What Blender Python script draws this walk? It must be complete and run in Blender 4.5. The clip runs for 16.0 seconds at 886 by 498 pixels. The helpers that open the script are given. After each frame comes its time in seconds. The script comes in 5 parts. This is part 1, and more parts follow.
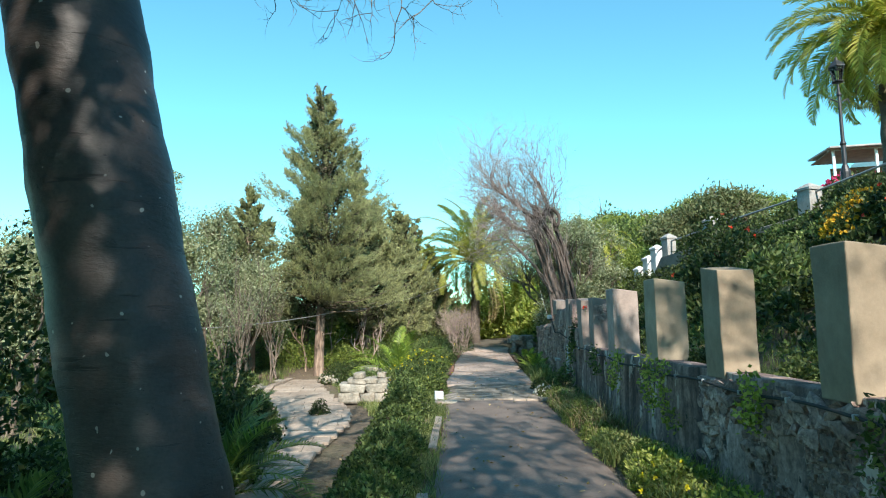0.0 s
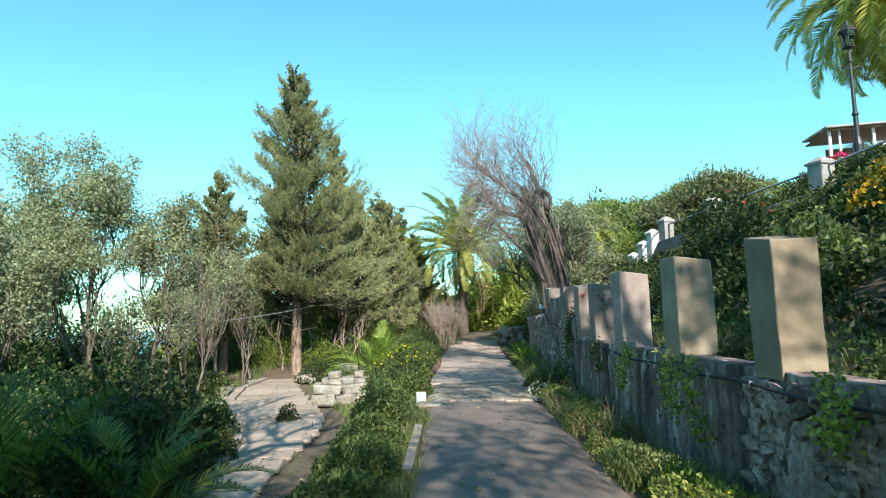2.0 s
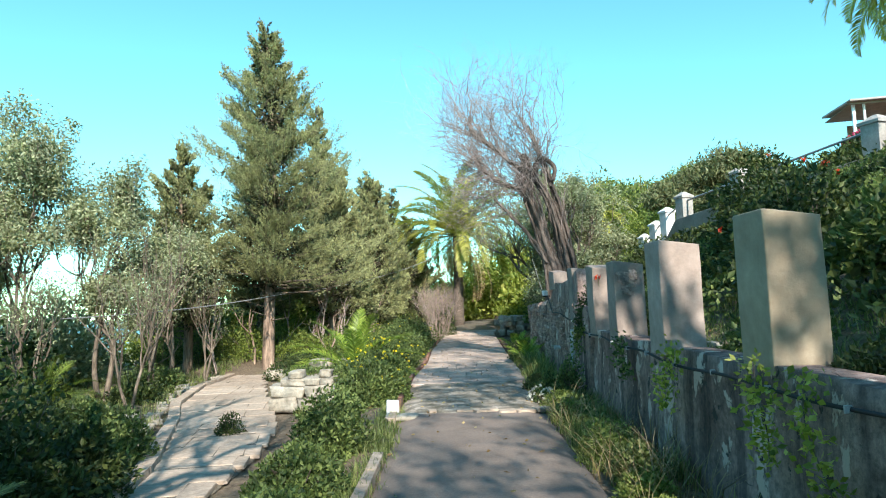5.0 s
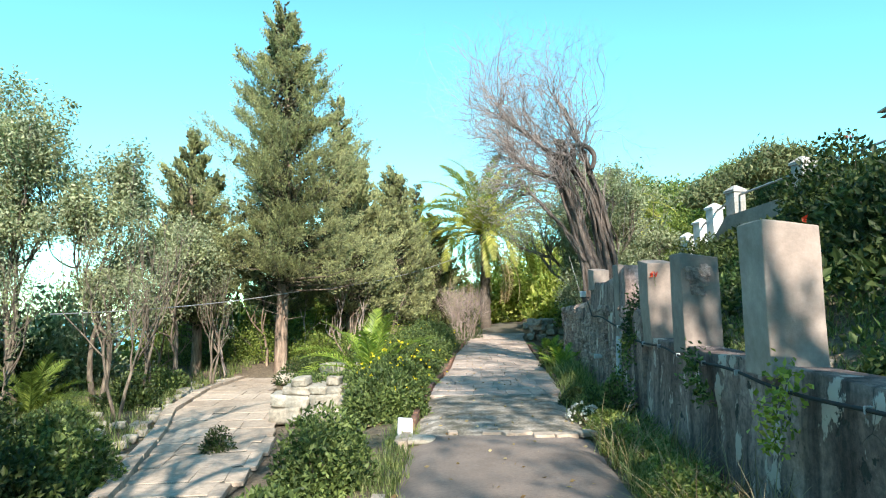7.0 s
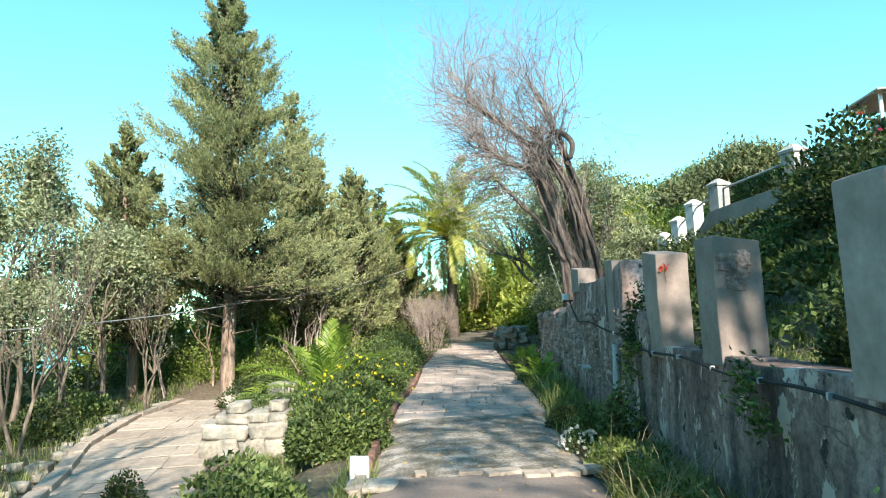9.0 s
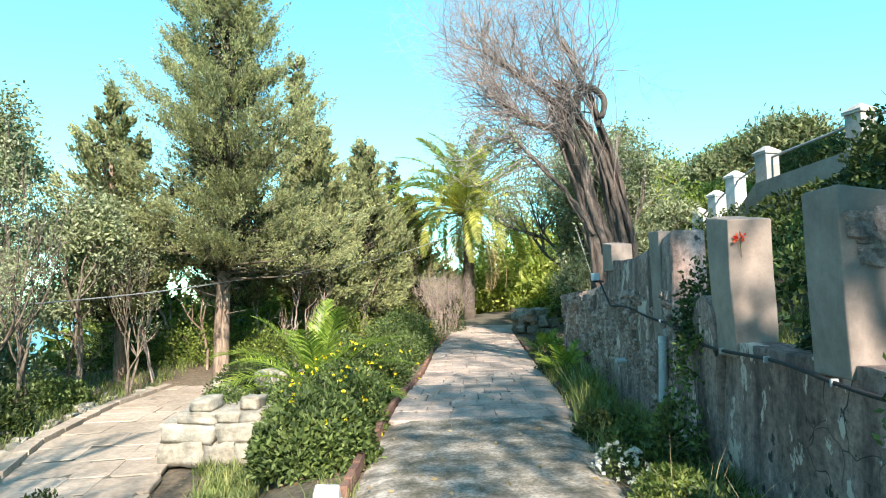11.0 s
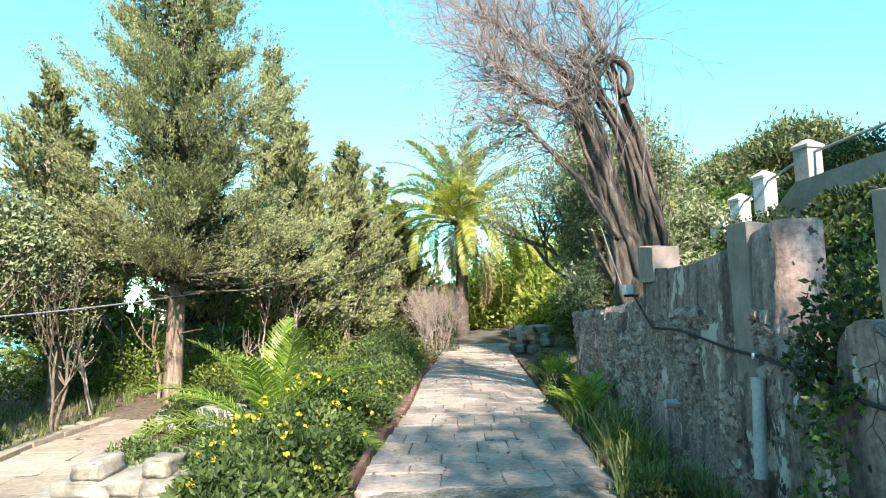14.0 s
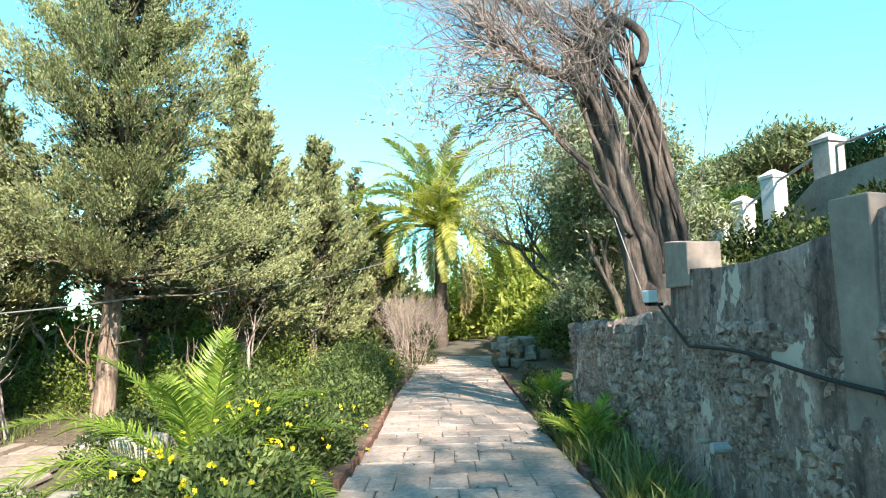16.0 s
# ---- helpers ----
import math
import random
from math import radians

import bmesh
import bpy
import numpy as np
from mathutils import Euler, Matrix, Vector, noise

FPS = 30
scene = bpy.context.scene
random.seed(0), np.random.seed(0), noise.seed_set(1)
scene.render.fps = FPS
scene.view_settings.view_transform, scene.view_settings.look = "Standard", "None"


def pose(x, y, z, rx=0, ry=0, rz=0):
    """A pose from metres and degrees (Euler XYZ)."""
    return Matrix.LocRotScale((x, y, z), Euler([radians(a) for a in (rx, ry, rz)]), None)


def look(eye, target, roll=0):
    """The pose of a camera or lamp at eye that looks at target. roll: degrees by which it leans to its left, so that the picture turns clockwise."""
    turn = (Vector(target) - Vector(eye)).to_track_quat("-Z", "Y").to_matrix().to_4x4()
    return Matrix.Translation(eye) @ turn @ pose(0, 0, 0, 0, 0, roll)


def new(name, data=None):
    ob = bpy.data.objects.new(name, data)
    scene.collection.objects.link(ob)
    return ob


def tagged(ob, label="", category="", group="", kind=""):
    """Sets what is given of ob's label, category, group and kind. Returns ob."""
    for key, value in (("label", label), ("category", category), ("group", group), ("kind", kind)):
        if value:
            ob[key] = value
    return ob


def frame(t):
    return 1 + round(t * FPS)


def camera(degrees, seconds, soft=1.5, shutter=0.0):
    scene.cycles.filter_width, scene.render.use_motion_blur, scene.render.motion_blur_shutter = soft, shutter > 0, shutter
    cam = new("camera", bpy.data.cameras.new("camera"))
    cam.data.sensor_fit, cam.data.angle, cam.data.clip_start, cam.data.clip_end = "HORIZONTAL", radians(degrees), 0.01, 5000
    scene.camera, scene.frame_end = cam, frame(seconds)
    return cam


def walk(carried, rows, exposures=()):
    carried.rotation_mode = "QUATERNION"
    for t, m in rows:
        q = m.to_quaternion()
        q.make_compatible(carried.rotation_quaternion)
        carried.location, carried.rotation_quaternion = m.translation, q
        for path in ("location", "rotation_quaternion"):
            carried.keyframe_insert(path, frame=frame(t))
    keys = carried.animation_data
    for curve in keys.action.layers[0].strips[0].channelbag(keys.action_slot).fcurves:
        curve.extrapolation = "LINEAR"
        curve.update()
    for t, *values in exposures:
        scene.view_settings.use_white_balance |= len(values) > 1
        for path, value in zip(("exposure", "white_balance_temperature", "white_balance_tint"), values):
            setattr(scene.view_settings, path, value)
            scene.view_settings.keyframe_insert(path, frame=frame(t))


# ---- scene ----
cam = camera(68.7, 16.0, soft=1.1)
METRES, EYE, TILT, LEAN, TURN = 12.5, 1.5, 6.6, 0.8, 0.0
ROWS = [
    (0.0, 0.0, 0.0, 0.0, 0.0, 0.0, 0.0),
    (0.5, 0.0029, 0.0283, -0.0055, -0.38, -0.59, -0.41),
    (1.0, 0.0077, 0.0571, -0.0061, 0.03, -0.12, -0.13),
    (1.5, 0.0093, 0.0871, -0.0108, -0.05, -0.73, 0.81),
    (2.0, 0.0116, 0.1189, -0.0142, -1.06, -0.64, 0.98),
    (2.5, 0.0168, 0.1514, -0.0155, -1.19, 0.31, 1.3),
    (3.0, 0.0199, 0.1848, -0.0213, -1.63, 0.41, 0.72),
    (3.5, 0.0224, 0.2178, -0.0235, -2.34, 0.32, 0.6),
    (4.0, 0.0304, 0.252, -0.0278, -2.38, -0.52, 0.86),
    (6.5, 0.0436, 0.4058, -0.0508, 1.3, -2.02, 0.54),
    (7.0, 0.0444, 0.4369, -0.0534, 1.36, -1.52, 0.39),
    (7.5, 0.0428, 0.4681, -0.0582, 1.45, -1.7, 0.38),
    (8.0, 0.0412, 0.498, -0.0622, 1.77, -1.87, 0.6),
    (8.5, 0.0405, 0.5304, -0.0646, -0.78, -0.57, 0.95),
    (9.0, 0.0439, 0.5632, -0.0707, -1.75, -0.73, 1.32),
    (11.5, 0.06, 0.7171, -0.0854, 0.39, -2.62, 1.03),
    (12.0, 0.056, 0.7441, -0.0866, 0.72, -1.96, 1.34),
    (12.5, 0.0568, 0.7723, -0.0898, 0.97, -2.1, 1.85),
    (13.0, 0.0597, 0.7987, -0.0922, 0.58, -2.18, 1.07),
    (13.5, 0.06, 0.8306, -0.0951, -0.3, -1.76, 0.68),
    (14.0, 0.0616, 0.8603, -0.0996, -0.75, -1.23, 0.82),
    (14.5, 0.0633, 0.8925, -0.1005, -0.75, -0.89, 1.06),
    (15.0, 0.0625, 0.926, -0.1065, -1.14, -1.12, 0.57),
    (15.5, 0.0619, 0.9547, -0.1085, -2.2, -0.32, 0.14),
    (16.0, 0.0661, 0.9865, -0.1136, -2.58, -0.42, 0.16),
]
walk(cam, [(t, pose(0, 0, EYE, TILT, LEAN, TURN) @ pose(METRES * x, METRES * y, METRES * z, 90 + pitch, roll, yaw)) for t, x, y, z, yaw, pitch, roll in ROWS],
     [(0.0, 0.75, 6500, 10), (3.5, 0.85, 6500, 10), (7.0, 1.15, 6650, 10), (9.0, 1.2, 6700, 10), (12.0, 1.38, 6850, 12), (16.0, 1.47, 6850, 12)])

# ---- world, sun, exposure ----
SUN_AZ, SUN_EL = radians(168.0), radians(33.0)   # compass angle from +y towards +x
to_sun = Vector((math.sin(SUN_AZ) * math.cos(SUN_EL), math.cos(SUN_AZ) * math.cos(SUN_EL), math.sin(SUN_EL)))
world = bpy.data.worlds.new("world")
scene.world = world
world.use_nodes = True
wn = world.node_tree.nodes
sky = wn.new("ShaderNodeTexSky")
sky.sky_type = "NISHITA"
sky.sun_disc = False
sky.sun_elevation, sky.sun_rotation = SUN_EL, SUN_AZ
sky.air_density, sky.dust_density, sky.ozone_density = 1.0, 0.0, 1.0
tint = wn.new("ShaderNodeMix")
tint.data_type, tint.blend_type = "RGBA", "MULTIPLY"
tint.inputs[0].default_value = 1.0
tint.inputs[7].default_value = (0.52, 1.09, 1.03, 1)
world.node_tree.links.new(sky.outputs[0], tint.inputs[6])
world.node_tree.links.new(tint.outputs[2], wn["Background"].inputs[0])
wn["Background"].inputs[1].default_value = 0.15
sun = new("sun", bpy.data.lights.new("sun", "SUN"))
sun.data.energy, sun.data.angle, sun.data.color = 5.0, radians(0.53), (1.0, 0.94, 0.84)
sun.matrix_world = look(to_sun * 60, (0, 0, 0))

# ---- small tools ----
rng = np.random.default_rng(7)


def nodes_of(name):
    m = bpy.data.materials.new(name)
    m.use_nodes = True
    nt = m.node_tree
    return m, nt, nt.nodes, nt.links, nt.nodes["Principled BSDF"]


def ramp(nt, fac, stops):
    r = nt.nodes.new("ShaderNodeValToRGB")
    while len(r.color_ramp.elements) < len(stops):
        r.color_ramp.elements.new(0.5)
    for e, (p, c) in zip(r.color_ramp.elements, stops):
        e.position, e.color = p, (*c, 1)
    nt.links.new(fac, r.inputs[0])
    return r.outputs[0]


def noise_of(nt, scale, detail=6.0, rough=0.6, stretch=None, coord="Object"):
    if coord == "World":
        src = nt.nodes.new("ShaderNodeNewGeometry").outputs["Position"]
    else:
        src = nt.nodes.new("ShaderNodeTexCoord").outputs[coord]
    if stretch:
        mp = nt.nodes.new("ShaderNodeMapping")
        mp.inputs["Scale"].default_value = stretch
        nt.links.new(src, mp.inputs[0])
        src = mp.outputs[0]
    n = nt.nodes.new("ShaderNodeTexNoise")
    n.inputs["Scale"].default_value, n.inputs["Detail"].default_value, n.inputs["Roughness"].default_value = scale, detail, rough
    nt.links.new(src, n.inputs["Vector"])
    return n.outputs["Fac"]


def mixed(nt, fac, a, b, blend="MIX"):
    m = nt.nodes.new("ShaderNodeMix")
    m.data_type, m.blend_type = "RGBA", blend
    for sock, val in ((0, fac), (6, a), (7, b)):
        if isinstance(val, (int, float)):
            m.inputs[sock].default_value = val
        elif isinstance(val, tuple):
            m.inputs[sock].default_value = (*val, 1)
        else:
            nt.links.new(val, m.inputs[sock])
    return m.outputs[2]


def surface(name, coarse, fine, s1=1.2, s2=18.0, rough=0.85, bump=0.4, bump_scale=40.0, stretch=None, metal=0.0, vary=0.0, dist=0.01, coord="Object"):
    """coarse: colour stops of the large stains; fine: grey stops of the grain that multiplies them."""
    m, nt, ns, ln, bs = nodes_of(name)
    big = ramp(nt, noise_of(nt, s1, 8, 0.65, stretch, coord), coarse)
    small = ramp(nt, noise_of(nt, s2, 5, 0.7, stretch, coord), fine)
    col = mixed(nt, 1.0, big, small, "MULTIPLY")
    if vary:
        info = ns.new("ShaderNodeObjectInfo")
        shade = ramp(nt, info.outputs["Random"], [(0, (1 - vary,) * 3), (0.5, (1, 1 - vary * 0.15, 1 - vary * 0.3)), (1, (1 + vary * 0.4,) * 3)])
        col = mixed(nt, 1.0, col, shade, "MULTIPLY")
    ln.new(col, bs.inputs["Base Color"])
    bs.inputs["Roughness"].default_value, bs.inputs["Metallic"].default_value = rough, metal
    b = ns.new("ShaderNodeBump")
    b.inputs["Strength"].default_value, b.inputs["Distance"].default_value = bump, dist
    ln.new(noise_of(nt, bump_scale, 6, 0.7, stretch, coord), b.inputs["Height"])
    ln.new(b.outputs[0], bs.inputs["Normal"])
    return m


def foliage(name, dark, mid, light, translucent=0.35, rough=0.55, clump=1.6, low=0.72, high=1.2):
    """Leaves: colour by leaf, and by large patches of the crown; light shines through."""
    m, nt, ns, ln, bs = nodes_of(name)
    geo = ns.new("ShaderNodeNewGeometry")
    c = ramp(nt, geo.outputs["Random Per Island"], [(0.0, dark), (0.5, mid), (1.0, light)])
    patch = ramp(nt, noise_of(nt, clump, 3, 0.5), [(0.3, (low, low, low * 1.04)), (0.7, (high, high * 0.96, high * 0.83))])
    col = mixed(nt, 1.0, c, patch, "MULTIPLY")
    ln.new(col, bs.inputs["Base Color"])
    bs.inputs["Roughness"].default_value = rough
    bs.inputs["Specular IOR Level"].default_value = 0.35
    tr = ns.new("ShaderNodeBsdfTranslucent")
    ln.new(mixed(nt, 1.0, col, (1.12, 1.17, 0.72), "MULTIPLY"), tr.inputs[0])
    mx = ns.new("ShaderNodeMixShader")
    mx.inputs[0].default_value = translucent
    ln.new(bs.outputs[0], mx.inputs[1])
    ln.new(tr.outputs[0], mx.inputs[2])
    ln.new(mx.outputs[0], ns["Material Output"].inputs[0])
    return m


def np_mesh(name, v, f, mat, smooth=False):
    """A mesh from vertex and quad arrays."""
    v, f = np.asarray(v, np.float32).reshape(-1, 3), np.asarray(f, np.int32)
    me = bpy.data.meshes.new(name)
    k = f.shape[1]
    me.vertices.add(len(v))
    me.vertices.foreach_set("co", v.ravel())
    me.loops.add(f.size)
    me.loops.foreach_set("vertex_index", f.ravel())
    me.polygons.add(len(f))
    me.polygons.foreach_set("loop_start", np.arange(len(f), dtype=np.int32) * k)
    me.polygons.foreach_set("use_smooth", np.full(len(f), smooth))
    me.update(calc_edges=True)
    me.materials.append(mat)
    return me


def part(name, data, material, parent, label=""):
    """Links a bmesh or a mesh as one object under a thing."""
    if isinstance(data, bmesh.types.BMesh):
        me = bpy.data.meshes.new(name)
        data.to_mesh(me)
        data.free()
        me.materials.append(material)
        data = me
    ob = new(name, data)
    if parent:
        ob.parent = parent
    return tagged(ob, label)


def thing(name, label, category, m=None, group="", kind=""):
    ob = new(name)
    ob.empty_display_size = 0.1
    if m is not None:
        ob.matrix_world = m
    return tagged(ob, label, category, group, kind)


def unit(a):
    return a / np.maximum(np.linalg.norm(a, axis=-1, keepdims=True), 1e-9)


def leaf_cloud(r, p, length, width, bias=None, pull=0.0, fold=0.25):
    """Diamond leaves at the points p, bent along the rib, pointing at random or along bias."""
    n = len(p)
    d = unit(r.normal(size=(n, 3)))
    if bias is not None:
        d = unit(d * (1 - pull) + unit(np.asarray(bias, float)) * pull)
    s = unit(np.cross(d, r.normal(size=(n, 3))))
    u = np.cross(d, s)
    L = (length * r.uniform(0.6, 1.35, n))[:, None]
    W = (width * r.uniform(0.6, 1.3, n))[:, None]
    v = np.stack([p, p + d * L * 0.45 + s * W + u * W * fold, p + d * L, p + d * L * 0.45 - s * W + u * W * fold], 1)
    return v.reshape(-1, 3), np.arange(4 * n).reshape(n, 4)


def tubes(lines, sides=6):
    """One mesh of tapered tubes; lines: (points, radii)."""
    vs, fs, at = [], [], 0
    ang = np.arange(sides) * 2 * np.pi / sides
    for pts, rad in lines:
        pts, rad = np.asarray(pts, float), np.asarray(rad, float)
        tan = unit(np.gradient(pts, axis=0))
        ref = np.where(np.abs(tan[:, 2:3]) > 0.9, np.array([[1.0, 0, 0]]), np.array([[0, 0, 1.0]]))
        a = unit(np.cross(tan, ref))
        b = np.cross(tan, a)
        ring = pts[:, None] + rad[:, None, None] * (np.cos(ang)[None, :, None] * a[:, None] + np.sin(ang)[None, :, None] * b[:, None])
        k = len(pts)
        vs.append(ring.reshape(-1, 3))
        i = np.arange(k - 1)[:, None] * sides + np.arange(sides)[None]
        j = np.arange(k - 1)[:, None] * sides + (np.arange(sides)[None] + 1) % sides
        fs.append(np.stack([i, j, j + sides, i + sides], -1).reshape(-1, 4) + at)
        at += k * sides
    return np.concatenate(vs), np.concatenate(fs)


def grow(r, start, way, length, radius, depth, lines, tips, spread=0.6, lift=0.15, wiggle=0.18, kids=(2, 4), shrink=0.68, steps=5):
    """A limb and its forks, as lines for tubes(); the last forks leave tips."""
    pts, p, d = [np.array(start, float)], np.array(start, float), unit(np.array(way, float))
    for _ in range(steps):
        d = unit(d + r.normal(size=3) * wiggle + np.array([0, 0, lift]))
        p = p + d * length / steps
        pts.append(p.copy())
    lines.append((pts, np.linspace(radius, radius * (0.55 if depth else 0.25), steps + 1)))
    if depth == 0:
        tips.append(p)
        tips.append(pts[-3])
        return
    for k in range(r.integers(*kids) + 1):
        at = pts[-1] if k == 0 else pts[r.integers(steps // 2, steps + 1)]
        grow(r, at, unit(d + r.normal(size=3) * spread), length * shrink * r.uniform(0.75, 1.2), radius * 0.55, depth - 1, lines, tips, spread, lift, wiggle, kids, shrink, steps)


# ---- materials ----
GREY = [(0.3, (0.75,) * 3), (0.7, (1.15,) * 3)]
HARD = [(0.35, (0.45,) * 3), (0.62, (1.2,) * 3)]
bark = surface("bark", [(0.3, (0.10, 0.075, 0.055)), (0.7, (0.26, 0.21, 0.16))], HARD, 3, 25, 0.9, 0.9, 30, (1, 1, 0.25), dist=0.03)
bark_red = surface("cypress_bark", [(0.3, (0.17, 0.11, 0.08)), (0.7, (0.42, 0.31, 0.23))], HARD, 3, 22, 0.9, 0.9, 30, (1, 1, 0.15), dist=0.03)


def beech_like_bark():
    """Smooth grey-brown bark with faint level wrinkles, dark pores and pale lichen dots."""
    m, nt, ns, ln, bs = nodes_of("smooth_bark")
    col = ramp(nt, noise_of(nt, 2.2, 6, 0.6, (1, 1, 0.8)), [(0.3, (0.022, 0.017, 0.015)), (0.7, (0.07, 0.055, 0.047))])
    col = mixed(nt, 1.0, col, ramp(nt, noise_of(nt, 60, 5, 0.7), [(0.3, (0.72,) * 3), (0.7, (1.2,) * 3)]), "MULTIPLY")
    line = ramp(nt, noise_of(nt, 2.4, 4, 0.6, (1, 1, 14)), [(0.335, (1, 1, 1)), (0.365, (0, 0, 0))])
    col = mixed(nt, line, col, (0.028, 0.022, 0.02))
    pore = ramp(nt, noise_of(nt, 34, 2, 0.5, (1, 1, 1.8)), [(0.265, (1, 1, 1)), (0.29, (0, 0, 0))])
    col = mixed(nt, pore, col, (0.02, 0.016, 0.014))
    dots = ramp(nt, noise_of(nt, 21, 1, 0.4), [(0.755, (0, 0, 0)), (0.775, (1, 1, 1))])
    col = mixed(nt, dots, col, (0.34, 0.31, 0.27))
    ln.new(col, bs.inputs["Base Color"])
    bs.inputs["Roughness"].default_value = 0.5
    b = ns.new("ShaderNodeBump")
    b.inputs["Strength"].default_value, b.inputs["Distance"].default_value = 0.5, 0.012
    ln.new(mixed(nt, 1.0, noise_of(nt, 14, 5, 0.6, (1, 1, 2.5)), mixed(nt, 0.5, line, pore), "SUBTRACT"), b.inputs["Height"])
    ln.new(b.outputs[0], bs.inputs["Normal"])
    return m


bark_smooth = beech_like_bark()
bark_dead = surface("weathered_bark", [(0.3, (0.05, 0.037, 0.03)), (0.7, (0.20, 0.155, 0.13))], HARD, 2.5, 25, 0.9, 0.9, 30, (1, 1, 0.3), dist=0.03)
palm_bark = surface("palm_bark", [(0.3, (0.06, 0.045, 0.035)), (0.7, (0.19, 0.15, 0.12))], HARD, 3, 25, 0.9, 0.9, 30, (1, 1, 2.5), dist=0.04)
twig_grey = surface("dry_twig", [(0.3, (0.20, 0.15, 0.135)), (0.7, (0.40, 0.33, 0.30))], GREY, 3, 20, 0.9, 0.2)
twig_pale = surface("pale_twig", [(0.3, (0.28, 0.20, 0.17)), (0.7, (0.50, 0.40, 0.35))], GREY, 3, 20, 0.9, 0.2)
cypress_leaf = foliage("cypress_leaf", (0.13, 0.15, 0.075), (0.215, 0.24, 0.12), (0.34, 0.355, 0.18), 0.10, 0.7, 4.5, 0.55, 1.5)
# Inner leaves coloured very dark: the shade of the crown gaps is put in.
cypress_shade = foliage("cypress_inner_shade_leaf", (0.02, 0.025, 0.012), (0.045, 0.05, 0.025), (0.08, 0.075, 0.04), 0.1, 0.8)
olive_leaf = foliage("olive_leaf", (0.14, 0.17, 0.09), (0.25, 0.29, 0.17), (0.42, 0.46, 0.32), 0.3, 0.5)
willow_leaf = foliage("willow_leaf", (0.07, 0.09, 0.04), (0.14, 0.165, 0.08), (0.27, 0.29, 0.16), 0.3, 0.6)
green_leaf = foliage("green_leaf", (0.036, 0.064, 0.022), (0.097, 0.145, 0.046), (0.245, 0.315, 0.11), 0.36)
bright_leaf = foliage("bright_leaf", (0.13, 0.19, 0.035), (0.32, 0.39, 0.085), (0.58, 0.60, 0.20), 0.5)
weed_leaf = foliage("weed_leaf", (0.09, 0.13, 0.03), (0.24, 0.31, 0.08), (0.46, 0.49, 0.17), 0.4)
dark_leaf = foliage("dark_leaf", (0.018, 0.035, 0.012), (0.045, 0.075, 0.022), (0.10, 0.13, 0.04), 0.3)
pine_leaf = foliage("pine_leaf", (0.06, 0.10, 0.02), (0.16, 0.22, 0.04), (0.28, 0.33, 0.08), 0.3)
palm_leaf = foliage("palm_leaf", (0.20, 0.22, 0.05), (0.40, 0.42, 0.10), (0.60, 0.57, 0.20), 0.5, 0.4)
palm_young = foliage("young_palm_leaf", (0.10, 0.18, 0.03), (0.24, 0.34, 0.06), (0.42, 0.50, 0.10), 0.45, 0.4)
# Darker copy of the young palm leaf: left-foreground shade is in the colour.
palm_shade = foliage("shaded_palm_leaf", (0.06, 0.10, 0.02), (0.15, 0.22, 0.05), (0.30, 0.37, 0.10), 0.45, 0.4)
dry_leaf = foliage("dry_leaf", (0.16, 0.10, 0.05), (0.32, 0.24, 0.13), (0.50, 0.42, 0.27), 0.3)
grass_leaf = foliage("grass_leaf", (0.085, 0.125, 0.04), (0.19, 0.25, 0.085), (0.41, 0.43, 0.20), 0.4)
yellow_petal = foliage("yellow_petal", (0.75, 0.60, 0.02), (0.85, 0.72, 0.03), (0.9, 0.8, 0.1), 0.3)
gold_petal = foliage("gold_petal", (0.55, 0.30, 0.02), (0.70, 0.42, 0.03), (0.8, 0.55, 0.06), 0.3)
red_petal = foliage("red_petal", (0.6, 0.03, 0.02), (0.75, 0.06, 0.03), (0.8, 0.15, 0.06), 0.3)
white_petal = foliage("white_petal", (0.6, 0.6, 0.6), (0.75, 0.75, 0.75), (0.85, 0.85, 0.85), 0.3)
pink_petal = foliage("pink_petal", (0.5, 0.03, 0.12), (0.65, 0.05, 0.2), (0.75, 0.1, 0.3), 0.3)
soil = surface("soil", [(0.25, (0.10, 0.07, 0.045)), (0.5, (0.20, 0.15, 0.10)), (0.75, (0.13, 0.14, 0.06))], HARD, 0.5, 14, 0.95, 0.8, 30, dist=0.05)
asphalt = surface("worn_asphalt", [(0.3, (0.135, 0.104, 0.086)), (0.7, (0.255, 0.202, 0.17))], GREY, 0.9, 30, 0.9, 0.5, 60, dist=0.01)
mossy = surface("mossy_concrete", [(0.34, (0.10, 0.09, 0.06)), (0.5, (0.24, 0.205, 0.16)), (0.64, (0.46, 0.395, 0.33))], HARD, 3.2, 26, 0.92, 0.7, 45)
flag = surface("flagstone", [(0.3, (0.29, 0.22, 0.182)), (0.7, (0.56, 0.45, 0.385))], [(0.3, (0.6,) * 3), (0.65, (1.15,) * 3)], 1.3, 16, 0.85, 0.6, 35, coord="World", vary=0.16, dist=0.012)
joint = surface("joint_earth", [(0.3, (0.08, 0.066, 0.05)), (0.7, (0.20, 0.17, 0.125))], HARD, 2.5, 25, 0.95, 0.6, 40)
cream_flag = surface("pale_paving", [(0.3, (0.32, 0.248, 0.19)), (0.7, (0.53, 0.43, 0.345))], [(0.3, (0.65,) * 3), (0.65, (1.12,) * 3)], 0.9, 14, 0.9, 0.5, 30, coord="World", vary=0.1, dist=0.012)
brick_red = surface("kerb_brick", [(0.3, (0.15, 0.075, 0.052)), (0.7, (0.30, 0.165, 0.12))], HARD, 4, 18, 0.95, 0.6, 40, vary=0.35)
